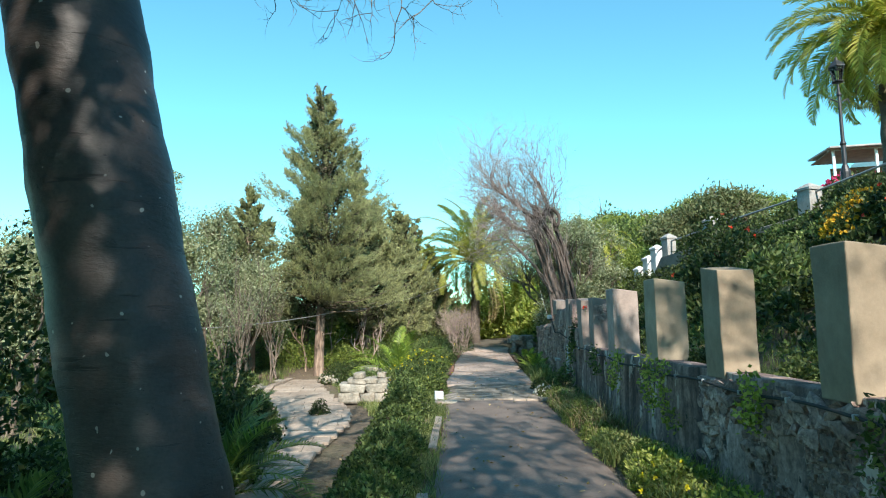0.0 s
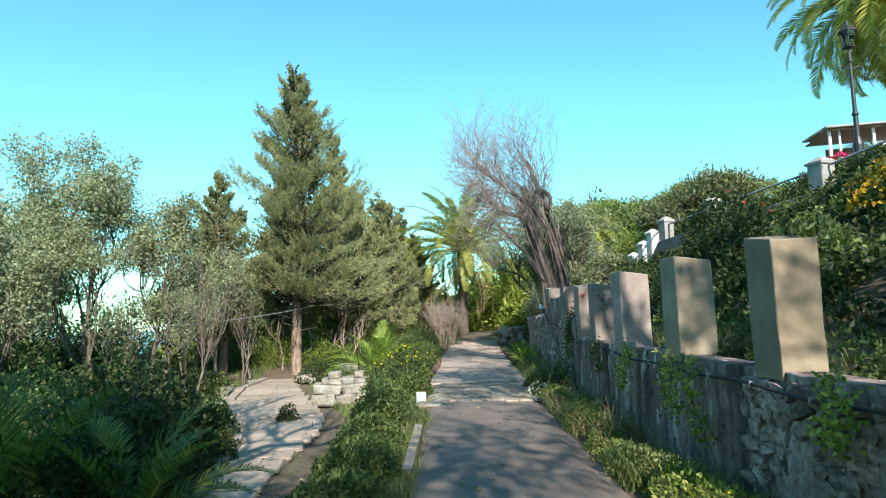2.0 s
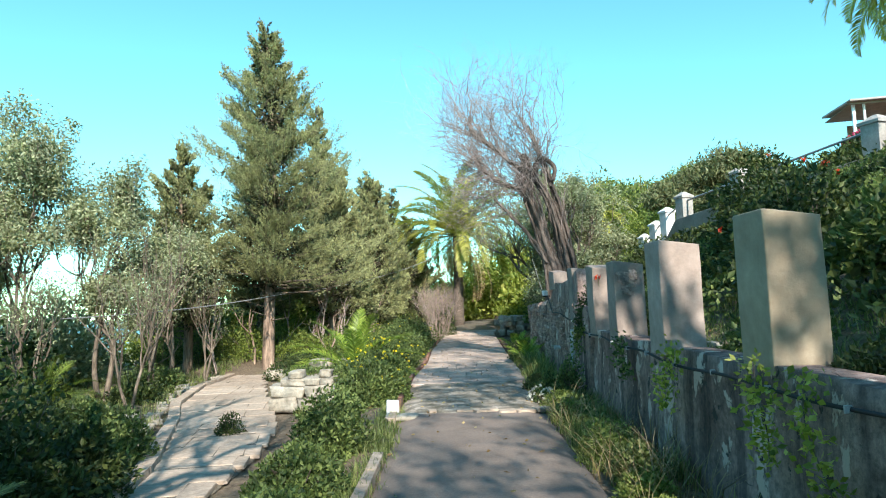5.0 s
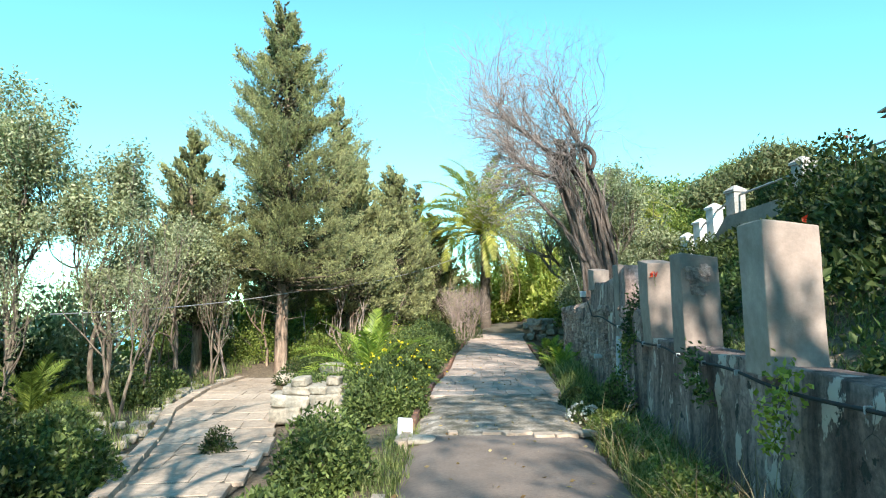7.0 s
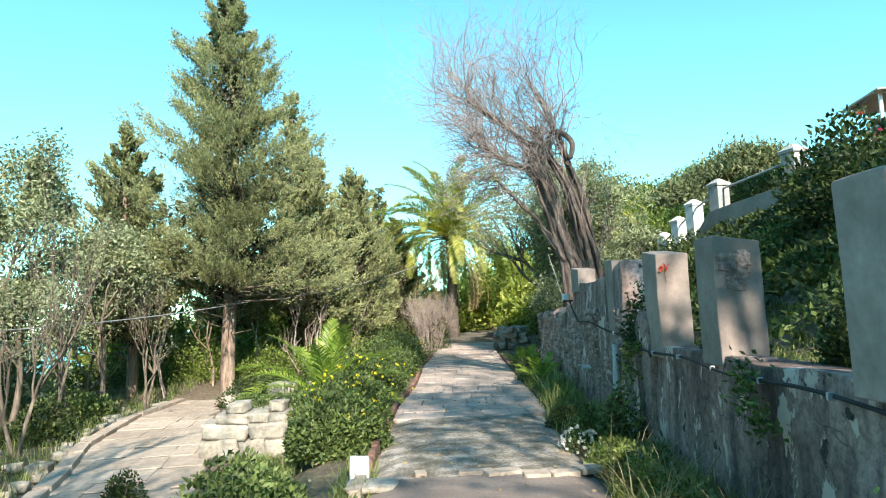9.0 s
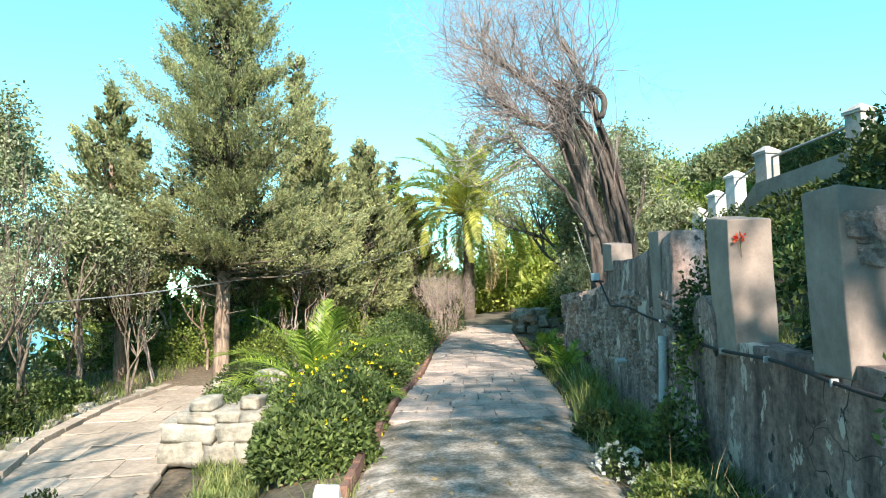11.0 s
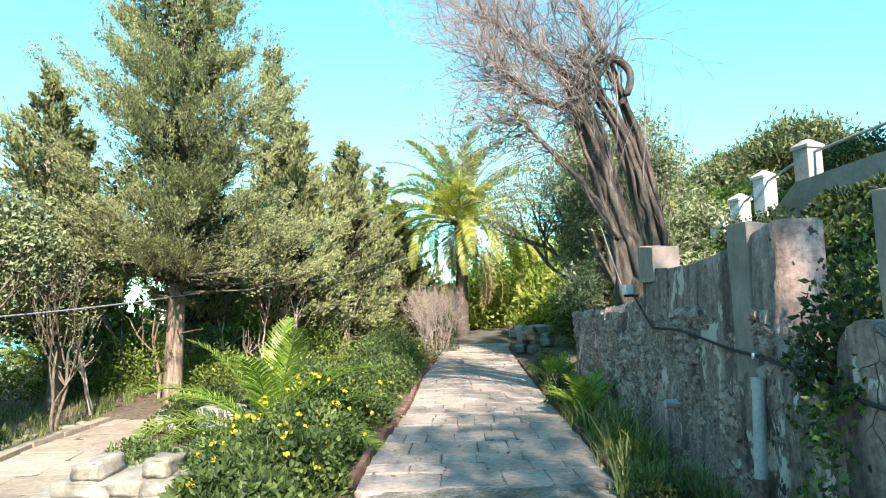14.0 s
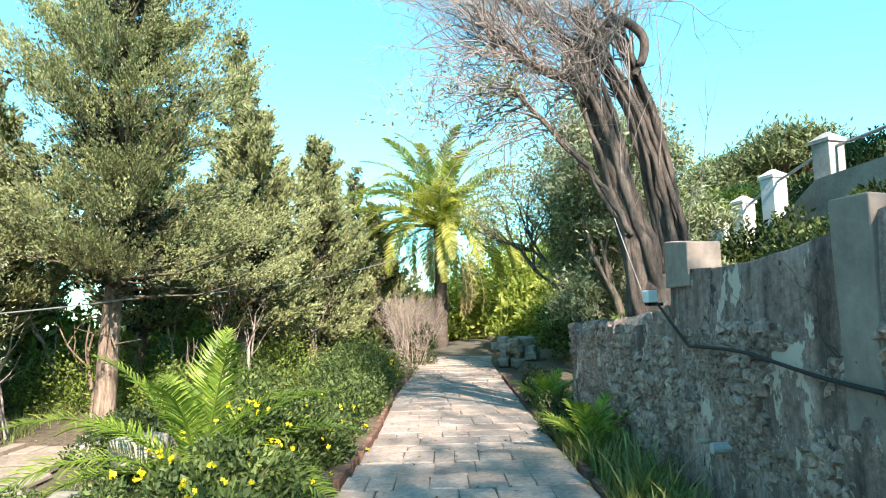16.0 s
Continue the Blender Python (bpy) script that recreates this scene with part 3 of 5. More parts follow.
def broadleaf(name, label, x, y, height, seed, leafmat, barkmat, trunk=0.12, fork=1.4, depth=4, per=70, leaf=0.09, width=0.02, cloud=0.35, spread=0.6, lift=0.16, stems=2, z=None, lean=(0, 0), first=None, shrink=0.7, kids=(2, 4)):
    """A tree of forking limbs with loose clumps of leaves at the tips."""
    r = np.random.default_rng(seed)
    z = float(ground_z(x, y)) - 0.1 if z is None else z
    t = thing(name, label, "tree", pose(x, y, z))
    lines, tips = [], []
    first = first or height * 0.30
    for s in range(stems):
        a = r.uniform(0, 6.283)
        way = np.array([math.cos(a) * 0.22 * (stems > 1) + lean[0], math.sin(a) * 0.22 * (stems > 1) + lean[1], 1.0])
        base = np.array([math.cos(a), math.sin(a), 0]) * trunk * 0.8 * (stems > 1)
        grow(r, base, way, max(fork, first), trunk, depth, lines, tips, spread, lift, 0.14, kids, shrink)
    top = max(p[2] for p in tips)
    k = height / (top + cloud * 0.6)
    lines = [(np.asarray(p) * np.array([k ** 0.7, k ** 0.7, k]), rad) for p, rad in lines]
    main = [q for q in lines if q[1][0] >= trunk * 0.99]
    for q in main:
        v, f = tubes([q], 9)
        part("trunk", np_mesh("trunk", v, f, barkmat, True), None, t)
    v, f = tubes([q for q in lines if q[1][0] < trunk * 0.99], 4)
    tagged(part("limbs", np_mesh("limbs", v, f, barkmat, True), None, t), kind="stuff")
    if per:
        tp = np.array(tips) * np.array([k ** 0.7, k ** 0.7, k])
        n = len(tp)
        c = np.repeat(tp, per, 0) + ball(r, n * per) * cloud * 1.5 * np.array([1, 1, 0.75]) * np.repeat(r.uniform(0.5, 1.2, n), per)[:, None]
        v, f = leaf_cloud(r, c, leaf, width, None)
        part("crown", np_mesh("crown", v, f, leafmat), None, t)
    return t


def frond_mesh(r, length, droop, mat, leaflet=0.42, pairs=64, vee=0.5, width=0.014):
    """A feather leaf that grows along +x and arches down."""
    s = np.linspace(0, 1, pairs)
    ang = 0.25 - droop * s ** 1.4
    step = length / pairs
    X, Z = np.cumsum(np.cos(ang)) * step, np.cumsum(np.sin(ang)) * step
    P = np.stack([X, 0.06 * length * np.sin(s * 2 + r.uniform(0, 6)) * s, Z], 1)
    tan = unit(np.gradient(P, axis=0))
    up = np.stack([-tan[:, 2], 0 * s, tan[:, 0]], 1)
    prof = np.clip(np.sin(np.pi * (0.06 + 0.92 * s)) ** 0.6, 0.05, 1) * leaflet
    vs, fs, at = [], [], 0
    for side in (-1, 1):
        d = unit(tan * 0.75 + np.array([0, side, 0]) * 0.85 + up * vee * r.uniform(0.3, 1.0, (pairs, 1)) + r.normal(size=(pairs, 3)) * 0.09)
        L = (prof * r.uniform(0.85, 1.1, pairs))[:, None]
        w = unit(np.cross(d, up)) * width
        mid = P + d * L * 0.5
        tip = P + d * L - np.array([0, 0, 1]) * L * 0.22
        v = np.stack([P - w * 0.6, mid - w, mid + w, P + w * 0.6, tip, tip + w * 0.1], 1).reshape(-1, 3)
        i = np.arange(pairs)[:, None] * 6 + at
        fs += [np.concatenate([i, i + 1, i + 2, i + 3], 1), np.concatenate([i + 1, i + 4, i + 5, i + 2], 1)]
        vs.append(v)
        at += len(v)
    v, f = tubes([(P, np.linspace(0.028, 0.006, pairs) * min(1, length / 2.5))], 5)
    vs.append(v)
    fs.append(f + at)
    return np_mesh("frond", np.concatenate(vs), np.concatenate(fs), mat)


def palm(name, label, x, y, trunk_h, length, count, seed, mat, z=None, trunk_r=0.2, low=-0.5, leaflet=0.42, droop=1.9, pairs=64, dry=8, width=0.016):
    r = np.random.default_rng(seed)
    z = float(ground_z(x, y)) - 0.08 if z is None else z
    t = thing(name, label, "palm", pose(x, y, z))
    if trunk_h > 0.3:
        k = np.linspace(0, 1, 40)
        rad = trunk_r * (1.15 - 0.25 * k + 0.35 * np.exp(-((k - 0.94) / 0.07) ** 2)) * (1 + 0.07 * np.sin(k * trunk_h * 40))
        v, f = tubes([(np.stack([0.1 * k * k, 0 * k, k * trunk_h], 1), rad)], 14)
        part("trunk", np_mesh("trunk", v, f, palm_bark, True), None, t)
    kinds = [frond_mesh(r, length * r.uniform(0.85, 1.05), droop * q, mat, leaflet, pairs, width=width) for q in (0.7, 0.9, 1.1, 1.3)]
    for i in range(count):
        el = math.degrees(math.asin(min(1, low + (1 - low) * (i + 0.5) / count)))
        az = i * 137.5 + r.uniform(-12, 12)
        ob = part("frond", kinds[0 if el > 45 else 1 if el > 15 else 2 if el > -10 else 3] if r.random() > 0.25 else kinds[r.integers(4)], None, t)
        ob.matrix_local = pose(0.1 * (trunk_h > 0.3), 0, trunk_h, 0, 0, az) @ pose(0.05, 0, 0, r.uniform(-15, 15), -el, 0)
    if dry:
        hang = frond_mesh(r, length * 0.75, 1.2, dry_leaf, leaflet * 0.7, 40)
        for i in range(dry):
            ob = part("dry_frond", hang, None, t, "withered brown hanging frond")
            ob.matrix_local = pose(0.1, 0, trunk_h - 0.15, 0, 0, i * 360 / dry + r.uniform(-15, 15)) @ pose(0.1, 0, 0, 0, r.uniform(45, 65), 0)
    return t


# ---- trees ----
def smooth_tree():
    """The thick leaning trunk beside the path, with bare hanging twigs overhead."""
    r = np.random.default_rng(3)
    t = thing("smooth_barked_tree", "thick smooth grey-barked tree trunk leaning beside the path", "tree", pose(-1.04, 2.95, -0.2))
    k = np.linspace(0, 1, 40)
    pts = np.stack([-0.84 * k ** 0.95, 0.12 * k, k * 3.6], 1)
    rad = 0.315 - 0.01 * k + 0.1 * np.exp(-k * 16) + 0.006 * np.sin(k * 31) + 0.004 * np.sin(k * 77)
    lines, tips = [(pts, rad)], []
    for a, s in ((0.4, 0.14), (2.2, 0.15), (4.0, 0.13), (5.3, 0.12)):
        grow(r, pts[-1], (math.cos(a) * 0.6, math.sin(a) * 0.6, 1), 2.9, s, 4, lines, tips, 0.55, 0.1, 0.15)
    v, f = tubes(lines[:1], 28)
    part("trunk", np_mesh("trunk", v, f, bark_smooth, True), None, t)
    v, f = tubes(lines[1:], 7)
    part("limbs", np_mesh("limbs", v, f, bark_smooth, True), None, t)
    hang = []
    for i in range(16):
        p = np.array([r.uniform(-0.6, 1.6), r.uniform(3.0, 4.4), r.uniform(5.35, 5.75)])
        grow(r, p, (r.normal() * 0.5, r.normal() * 0.4, -1), 0.55, 0.008, 2, hang, [], 0.7, 0.04, 0.2, (2, 4), 0.6)
    for i in range(5):
        e = np.array([r.uniform(-0.6, 1.4), r.uniform(3.2, 4.2), 5.75])
        hang.append(([pts[-1] + np.array([0, 0, 1.2]), (pts[-1] + e) / 2 + np.array([0, 0, 1.1]), e], [0.05, 0.03, 0.01]))
    v, f = tubes(hang, 4)
    part("twigs", np_mesh("twigs", v, f, bark, True), None, t, "thin bare hanging twigs")


smooth_tree()
cypress(-4.5, 24.2, 10.5, 2.45, 11, bare=3.0, n=230, per=46, trunk=0.15, leaf=0.053, sprays=26)
cypress(-4.0, 30.6, 9.9, 1.1, 12, bare=2.0, n=130, sprays=20)
cypress(-7.3, 24.6, 6.6, 1.8, 13, bare=1.9, n=110, sprays=26)
cypress(-2.6, 36.0, 8.1, 1.9, 14, bare=0.9, n=130, sprays=20)
cypress(-1.7, 40.0, 8.1, 1.1, 15, bare=0.7, n=100, sprays=18)
cypress(-3.2, 28.4, 6.9, 1.7, 16, bare=1.7, n=120, sprays=26)
cypress(-2.0, 31.5, 7.0, 1.4, 17, bare=1.0, n=120, sprays=22)
cypress(-6.2, 29.5, 7.4, 1.8, 18, bare=1.8, n=110, sprays=20)
cypress(-9.5, 30.0, 6.2, 1.7, 19, bare=1.3, n=100, sprays=20)
cypress(-0.7, 38.5, 6.2, 1.6, 20, bare=0.5, n=110, sprays=20)

OLIVE = "slender grey-green olive tree with an airy crown"
for x, y, h, s, st in ((-9.25, 19.8, 7.9, 21, 2), (-7.55, 20.0, 6.0, 22, 2), (-9.9, 16.4, 5.6, 23, 2), (-11.8, 20.5, 7.2, 24, 2), (-6.5, 21.6, 4.6, 25, 1), (-13.5, 26, 7.0, 26, 1), (-8.4, 13.0, 4.6, 27, 2), (-13, 16, 6.0, 28, 2)):
    broadleaf("olive_tree", OLIVE, x, y, h, s, olive_leaf, bark, 0.075, 1.2, 4, 44, 0.10, 0.022, 0.30, 0.42, 0.24, st)
SAPLING = "thin half-bare sapling with sparse olive leaves"
for x, y, h, s in ((-5.5, 17.0, 4.4, 31), (-6.0, 19.0, 4.6, 32), (-6.4, 15.0, 3.2, 34), (-5.8, 22.2, 3.8, 35)):
    broadleaf("sapling", SAPLING, x, y, h, s, olive_leaf, bark, 0.035, 1.0, 3, 8, 0.07, 0.012, 0.2, 0.4, 0.25, 2)


def leaning_tree():
    """Two leaning trunks of twisted bundled stems, with a tall broom of bare shoots."""
    r = np.random.default_rng(41)
    base = np.array([3.6, 19.7, 1.1])
    t = thing("leaning_bare_tree", "old leaning tree of twisted bundled stems with bare grey twigs", "tree", pose(*base))

    def run(pts, n=18):
        pts = np.array(pts, float) - base
        d = np.concatenate([[0], np.cumsum(np.linalg.norm(np.diff(pts, axis=0), axis=1))])
        k = np.linspace(0, d[-1], n)
        p = np.stack([np.interp(k, d, pts[:, j]) for j in range(3)], 1)
        for _ in range(2):
            p[1:-1] = (p[:-2] + 2 * p[1:-1] + p[2:]) / 4
        return p

    def bundle(pts, r0, r1, strands, thick):
        p = run(pts)
        n = len(p)
        k = np.linspace(0, 1, n)
        rad = r0 + (r1 - r0) * k
        made = [(p + r.normal(size=p.shape) * 0.012, rad * 0.72 * (1 + 0.14 * np.sin(k * 23 + r0 * 90)))]
        for i in range(strands):
            a = r.uniform(0, 6.283) + r.uniform(-2.2, 2.2) * k
            w = rad * r.uniform(0.55, 1.15) * (1 + 0.25 * np.sin(k * 9 + i))
            o = np.stack([np.cos(a) * w, np.sin(a) * w, 0 * k], 1)
            made.append((p + o + r.normal(size=p.shape) * 0.012, np.linspace(r.uniform(0.6, 1.2) * thick, thick * 0.45, n) * (1 + 0.15 * r.normal(size=n).clip(-1, 1))))
        for q in made:
            v, f = tubes([q], 9)
            part("stem", np_mesh("stem", v, f, bark_dead, True), None, t)
        return p

    a = bundle([(3.48, 19.7, 1.0), (3.42, 19.75, 2.05), (3.26, 19.8, 3.0), (3.06, 19.8, 3.9), (2.78, 19.8, 4.65)], 0.21, 0.11, 12, 0.06)
    b = bundle([(3.98, 19.9, 1.0), (3.88, 19.85, 2.3), (3.68, 19.8, 3.27), (3.46, 19.8, 4.05), (3.12, 19.8, 4.5), (2.85, 19.7, 5.1)], 0.17, 0.09, 11, 0.05)
    b2 = bundle([(4.1, 19.9, 1.1), (4.06, 19.9, 2.3), (3.86, 19.85, 3.4), (3.58, 19.8, 4.3), (3.3, 19.9, 5.2), (3.05, 20.0, 5.9)], 0.10, 0.05, 5, 0.035)
    c = bundle([(3.06, 19.8, 3.9), (2.75, 19.7, 4.25), (2.3, 19.65, 4.36), (1.85, 19.6, 4.7)], 0.10, 0.05, 5, 0.04)
    d = bundle([(3.3, 19.6, 2.4), (2.95, 19.6, 3.05), (2.38, 19.6, 3.7), (1.9, 19.5, 4.2)], 0.05, 0.03, 3, 0.03)
    e = bundle([(3.12, 19.8, 4.5), (2.8, 19.9, 4.75), (2.2, 20.0, 5.3), (1.6, 20.1, 5.8)], 0.08, 0.04, 3, 0.035)
    v, f = tubes([(run([(3.12, 19.7, 4.4), (3.15, 19.7, 4.98), (3.4, 19.7, 5.0), (3.64, 19.7, 4.78), (3.6, 19.7, 4.52), (3.48, 19.7, 4.3)], 22), np.linspace(0.065, 0.05, 22))], 10)
    part("curled_limb", np_mesh("curled_limb", v, f, bark_dead, True), None, t, "thick limb bent into a hook")
    k = np.linspace(0, 1, 10)
    v, f = tubes([(np.stack([0.12 - 0.12 * k, 0.02 * np.sin(k * 9), -0.15 + 1.0 * k], 1), 0.36 - 0.2 * k + 0.03 * np.sin(k * 17))], 12)
    part("root_crown", np_mesh("root_crown", v, f, bark_dead, True), None, t, "gnarled swollen root crown")
    lines, tips = [], []
    tops = np.concatenate([a[-5:], b[-6:], b2[-6:], c[-9:], e[-12:]])
    for i in range(125):
        s = tops[r.integers(len(tops))]
        way = np.array([-0.62 + 0.5 * np.clip(r.normal(), -1.5, 1.5), 0.5 * r.normal(), 1.0])
        grow(r, s, way, r.uniform(0.65, 1.15), 0.016, 4, lines, tips, 0.55, 0.04, 0.2, (1, 3), 0.76, 5)
    low = np.concatenate([c[-8:], d[-7:], a[-4:]])
    for i in range(100):
        s = low[r.integers(len(low))]
        way = np.array([-0.9 + 0.5 * r.normal(), 0.5 * r.normal(), 0.25 + 0.4 * r.normal()])
        grow(r, s, way, r.uniform(0.5, 0.85), 0.013, 3, lines, tips, 0.6, 0.02, 0.24, (1, 3), 0.74, 5)
    for p in (a, b, b2):
        for i in range(9):
            s = p[r.integers(4, 15)] + r.normal(size=3) * 0.08
            grow(r, s, (0.1 * r.normal() + 0.05, 0.2 * r.normal(), 1), r.uniform(0.6, 1.3), 0.008, 1, lines, [], 0.25, 0.1, 0.06, (1, 3), 0.7, 5)
    v, f = tubes(lines, 3)
    tagged(part("twigs", np_mesh("twigs", v, f, twig_grey, True), None, t, "dense bare grey-brown twigs"), kind="stuff")
    tp = np.array([q for q in tips if q[2] < 3.1 and q[0] < -1.1])[::9]
    p = np.repeat(tp, 9, 0) + ball(r, len(tp) * 9) * 0.14
    v, f = leaf_cloud(r, p, 0.07, 0.013)
    part("leaves", np_mesh("leaves", v, f, olive_leaf), None, t, "sparse grey-green leaves")


broadleaf("willowy_tree", "pale green airy tree behind the leaning trunk", 4.7, 27.5, 6.4, 51, olive_leaf, bark, 0.13, 1.4, 5, 17, 0.12, 0.022, 0.24, 0.45, 0.16, 2)
broadleaf("willowy_tree", "pale green airy tree behind the leaning trunk", 5.3, 25.2, 5.6, 52, olive_leaf, bark, 0.12, 1.4, 5, 16, 0.11, 0.021, 0.24, 0.45, 0.14, 2, lean=(-0.4, 0))
broadleaf("willowy_tree", "grey-green drooping tree behind the leaning trunk", 5.2, 27.6, 6.0, 53, olive_leaf, bark, 0.09, 2.4, 4, 16, 0.09, 0.016, 0.32, 0.45, 0.12, 1, lean=(-0.45, 0))
palm("date_palm", "stout date palm with arching yellow-green fronds", 1.85, 37.5, 4.7, 4.9, 60, 61, palm_leaf, trunk_r=0.24, low=-0.12, leaflet=0.55, droop=1.85, width=0.028, dry=10, pairs=84)
palm("date_palm", "tall date palm with drooping fronds beside the house", 14.2, 19.8, 5.4, 3.7, 90, 62, palm_leaf, z=5.2, trunk_r=0.3, low=-0.6, leaflet=0.55, width=0.024)
palm("date_palm", "date palm half hidden behind shrubs", 8.2, 36.0, 3.2, 2.8, 44, 63, palm_leaf, trunk_r=0.26)
YOUNG = "young palm with a fan of bright green feathery fronds"
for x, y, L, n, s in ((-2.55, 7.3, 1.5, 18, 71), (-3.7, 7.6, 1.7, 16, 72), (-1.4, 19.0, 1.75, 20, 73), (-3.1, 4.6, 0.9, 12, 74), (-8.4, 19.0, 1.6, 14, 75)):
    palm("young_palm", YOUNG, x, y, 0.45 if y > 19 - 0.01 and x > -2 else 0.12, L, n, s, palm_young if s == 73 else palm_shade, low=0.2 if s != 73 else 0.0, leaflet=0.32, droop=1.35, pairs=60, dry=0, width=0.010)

for k, (x, y, h, lx) in enumerate(((-3.2, 25.6, 2.8, 0.2), (-5.3, 25.2, 3.0, -0.15), (-6.1, 24.0, 2.6, 0.1), (-3.9, 26.8, 3.2, 0.3), (-2.6, 26.2, 2.4, -0.2), (-7.9, 23.4, 3.0, 0.15), (-6.8, 26.8, 3.2, 0.0), (-1.9, 29.0, 2.6, 0.15), (-4.8, 27.8, 3.0, -0.1), (-3.0, 23.9, 2.2, 0.35))):
    broadleaf("bare_sapling", "thin leafless trunk standing under the cypresses", x, y, h, 240 + k, olive_leaf, bark_red if k % 2 else twig_pale, 0.045, 1.2, 2, 0, lean=(lx, 0), stems=1, spread=0.5)

# ---- unseen trees behind the walker, whose shade falls on path and garden ----
# The dense left ones are added to keep skylight off trunk and shrubs.
for x, y, h, s, per in ((-2.0, -3.4, 9.5, 81, 12), (-5.0, -1.2, 8.5, 87, 50), (2.7, -5.5, 11.5, 82, 6), (2.8, -10.0, 14.5, 83, 5), (-3.6, -1.8, 9.5, 174, 30), (-3.0, -12.5, 13.5, 84, 5), (6.4, 1.0, 13.0, 85, 8), (-4.5, -4.5, 8.0, 171, 60), (-6.5, 1.2, 7.5, 172, 60), (-3.2, -8.0, 8.5, 173, 50), (9.2, 3.6, 13.0, 86, 3)):
    broadleaf("shade_tree", "tall spreading tree out of view, placed to shade path and garden", x, y, h, s, green_leaf, bark, 0.2, 1.8, 5, (per + 1) // 2, 0.18, 0.056, 0.28, 0.6, 0.1, 1)

# ---- far hill and the end of the path ----
def umbrella_pine(x, y, z, h, w, seed, mat):
    r = np.random.default_rng(seed)
    t = thing("stone_pine", "far umbrella pine with a flat %s crown" % ("dark green" if mat is willow_leaf else "yellow-green"), "tree", pose(x, y, z))
    lines, tips = [], []
    grow(r, (0, 0, 0), (0.05, 0, 1), h * 0.6, 0.22, 3, lines, tips, 0.8, 0.02, 0.08, (3, 5), 0.6, 5)
    v, f = tubes(lines, 6)
    part("trunk", np_mesh("trunk", v, f, bark, True), None, t)
    n = 190
    a, q = r.uniform(0, 6.283, n), r.uniform(0, 1, n) ** 0.5
    core = np.stack([np.cos(a) * q * w, np.sin(a) * q * w, h * (0.72 + 0.25 * (1 - q * q)) + r.normal(size=n) * 0.25], 1)
    c = np.repeat(core, 55, 0) + r.normal(size=(n * 55, 3)) * np.array([0.4, 0.4, 0.22])
    v, f = leaf_cloud(r, c, 0.30, 0.05, np.array([[0, 0, 1.0]]), 0.3)
    part("crown", np_mesh("crown", v, f, mat), None, t)
    return t


for x, y, z, h, w, s in ((15.5, 58, 3.5, 7.4, 3.2, 91), (19.5, 60, 4.0, 7.2, 3.8, 92), (24, 58, 4.5, 8.0, 4.2, 93), (13, 52, 2.5, 5.6, 3.0, 94), (29, 60, 5.0, 8.0, 4.2, 95), (18, 46, 3.5, 4.6, 2.6, 96), (17.6, 40, 4.6, 4.6, 2.3, 97), (15.2, 41, 4.2, 3.6, 1.7, 98)):
    umbrella_pine(x, y, z, h, w, s, willow_leaf if s > 96 else pine_leaf)
for i, (x, y, rx, h, m) in enumerate(((3.6, 44, 2.4, 3.9, bright_leaf), (6.2, 42.5, 2.4, 4.0, bright_leaf), (8.6, 41, 2.4, 3.8, bright_leaf), (9.8, 37, 2.4, 3.0, pine_leaf), (-0.6, 45, 2.0, 3.4, green_leaf), (5.5, 50, 4.0, 5.2, pine_leaf), (12, 44, 3, 4.2, green_leaf), (-2.5, 50, 3.5, 5.5, dark_leaf), (5.2, 35.5, 1.6, 2.4, bright_leaf), (1.2, 43, 1.4, 2.4, bright_leaf))):
    shrub("bank_shrub", "large sunlit yellow-green shrub at the path's end" if m is bright_leaf else "large leafy shrub on the far bank", x, y, rx, rx, h, m, 6500, 0.25, 0.07, 100 + i, inner=0.35)
for i in range(26):
    r = np.random.default_rng(300 + i)
    x, y = r.uniform(-26, -9), r.uniform(28, 60)
    shrub("far_thicket", "distant grey-green thicket down the slope", x, y, r.uniform(1.5, 3), r.uniform(1.5, 3), r.uniform(2, 4) if x > -11 else r.uniform(0.7, 1.6), (olive_leaf, pine_leaf, dark_leaf)[i % 3], 1800, 0.34, 0.08, 400 + i, stems=False, inner=0.3)

for i in range(11):
    r = np.random.default_rng(360 + i)
    x, y = -11 + i * 1.05, r.uniform(37, 47)
    shrub("far_thicket", "leafy green thicket behind the cypress trunks", x, y, 1.7, 1.6, r.uniform(2.4, 3.6), (green_leaf, pine_leaf, dark_leaf)[i % 3], 2600, 0.27, 0.07, 460 + i, inner=0.3)

# ---- garden shrubs ----
shrub("path_weed", "small dark bushy weed growing from the lower path", -2.7, 14.2, 0.24, 0.24, 0.36, dark_leaf, 900, 0.05, 0.012, 590, z=-0.4, inner=0.2, lump=0.6)
for i, (x, y, rx, ry, h) in enumerate(((-0.62, 5.2, 0.42, 0.9, 0.42), (-0.65, 6.7, 0.42, 0.85, 0.40), (-0.68, 8.1, 0.45, 0.8, 0.48), (-0.70, 9.6, 0.48, 0.85, 0.55), (-0.66, 11.2, 0.46, 0.8, 0.62), (-0.85, 12.6, 0.42, 0.6, 0.45))):
    shrub("border_shrub", "low fresh-green border shrub beside the path", x, y, rx, ry, h, green_leaf, 6500, 0.055, 0.016, 500 + i, inner=0.45)
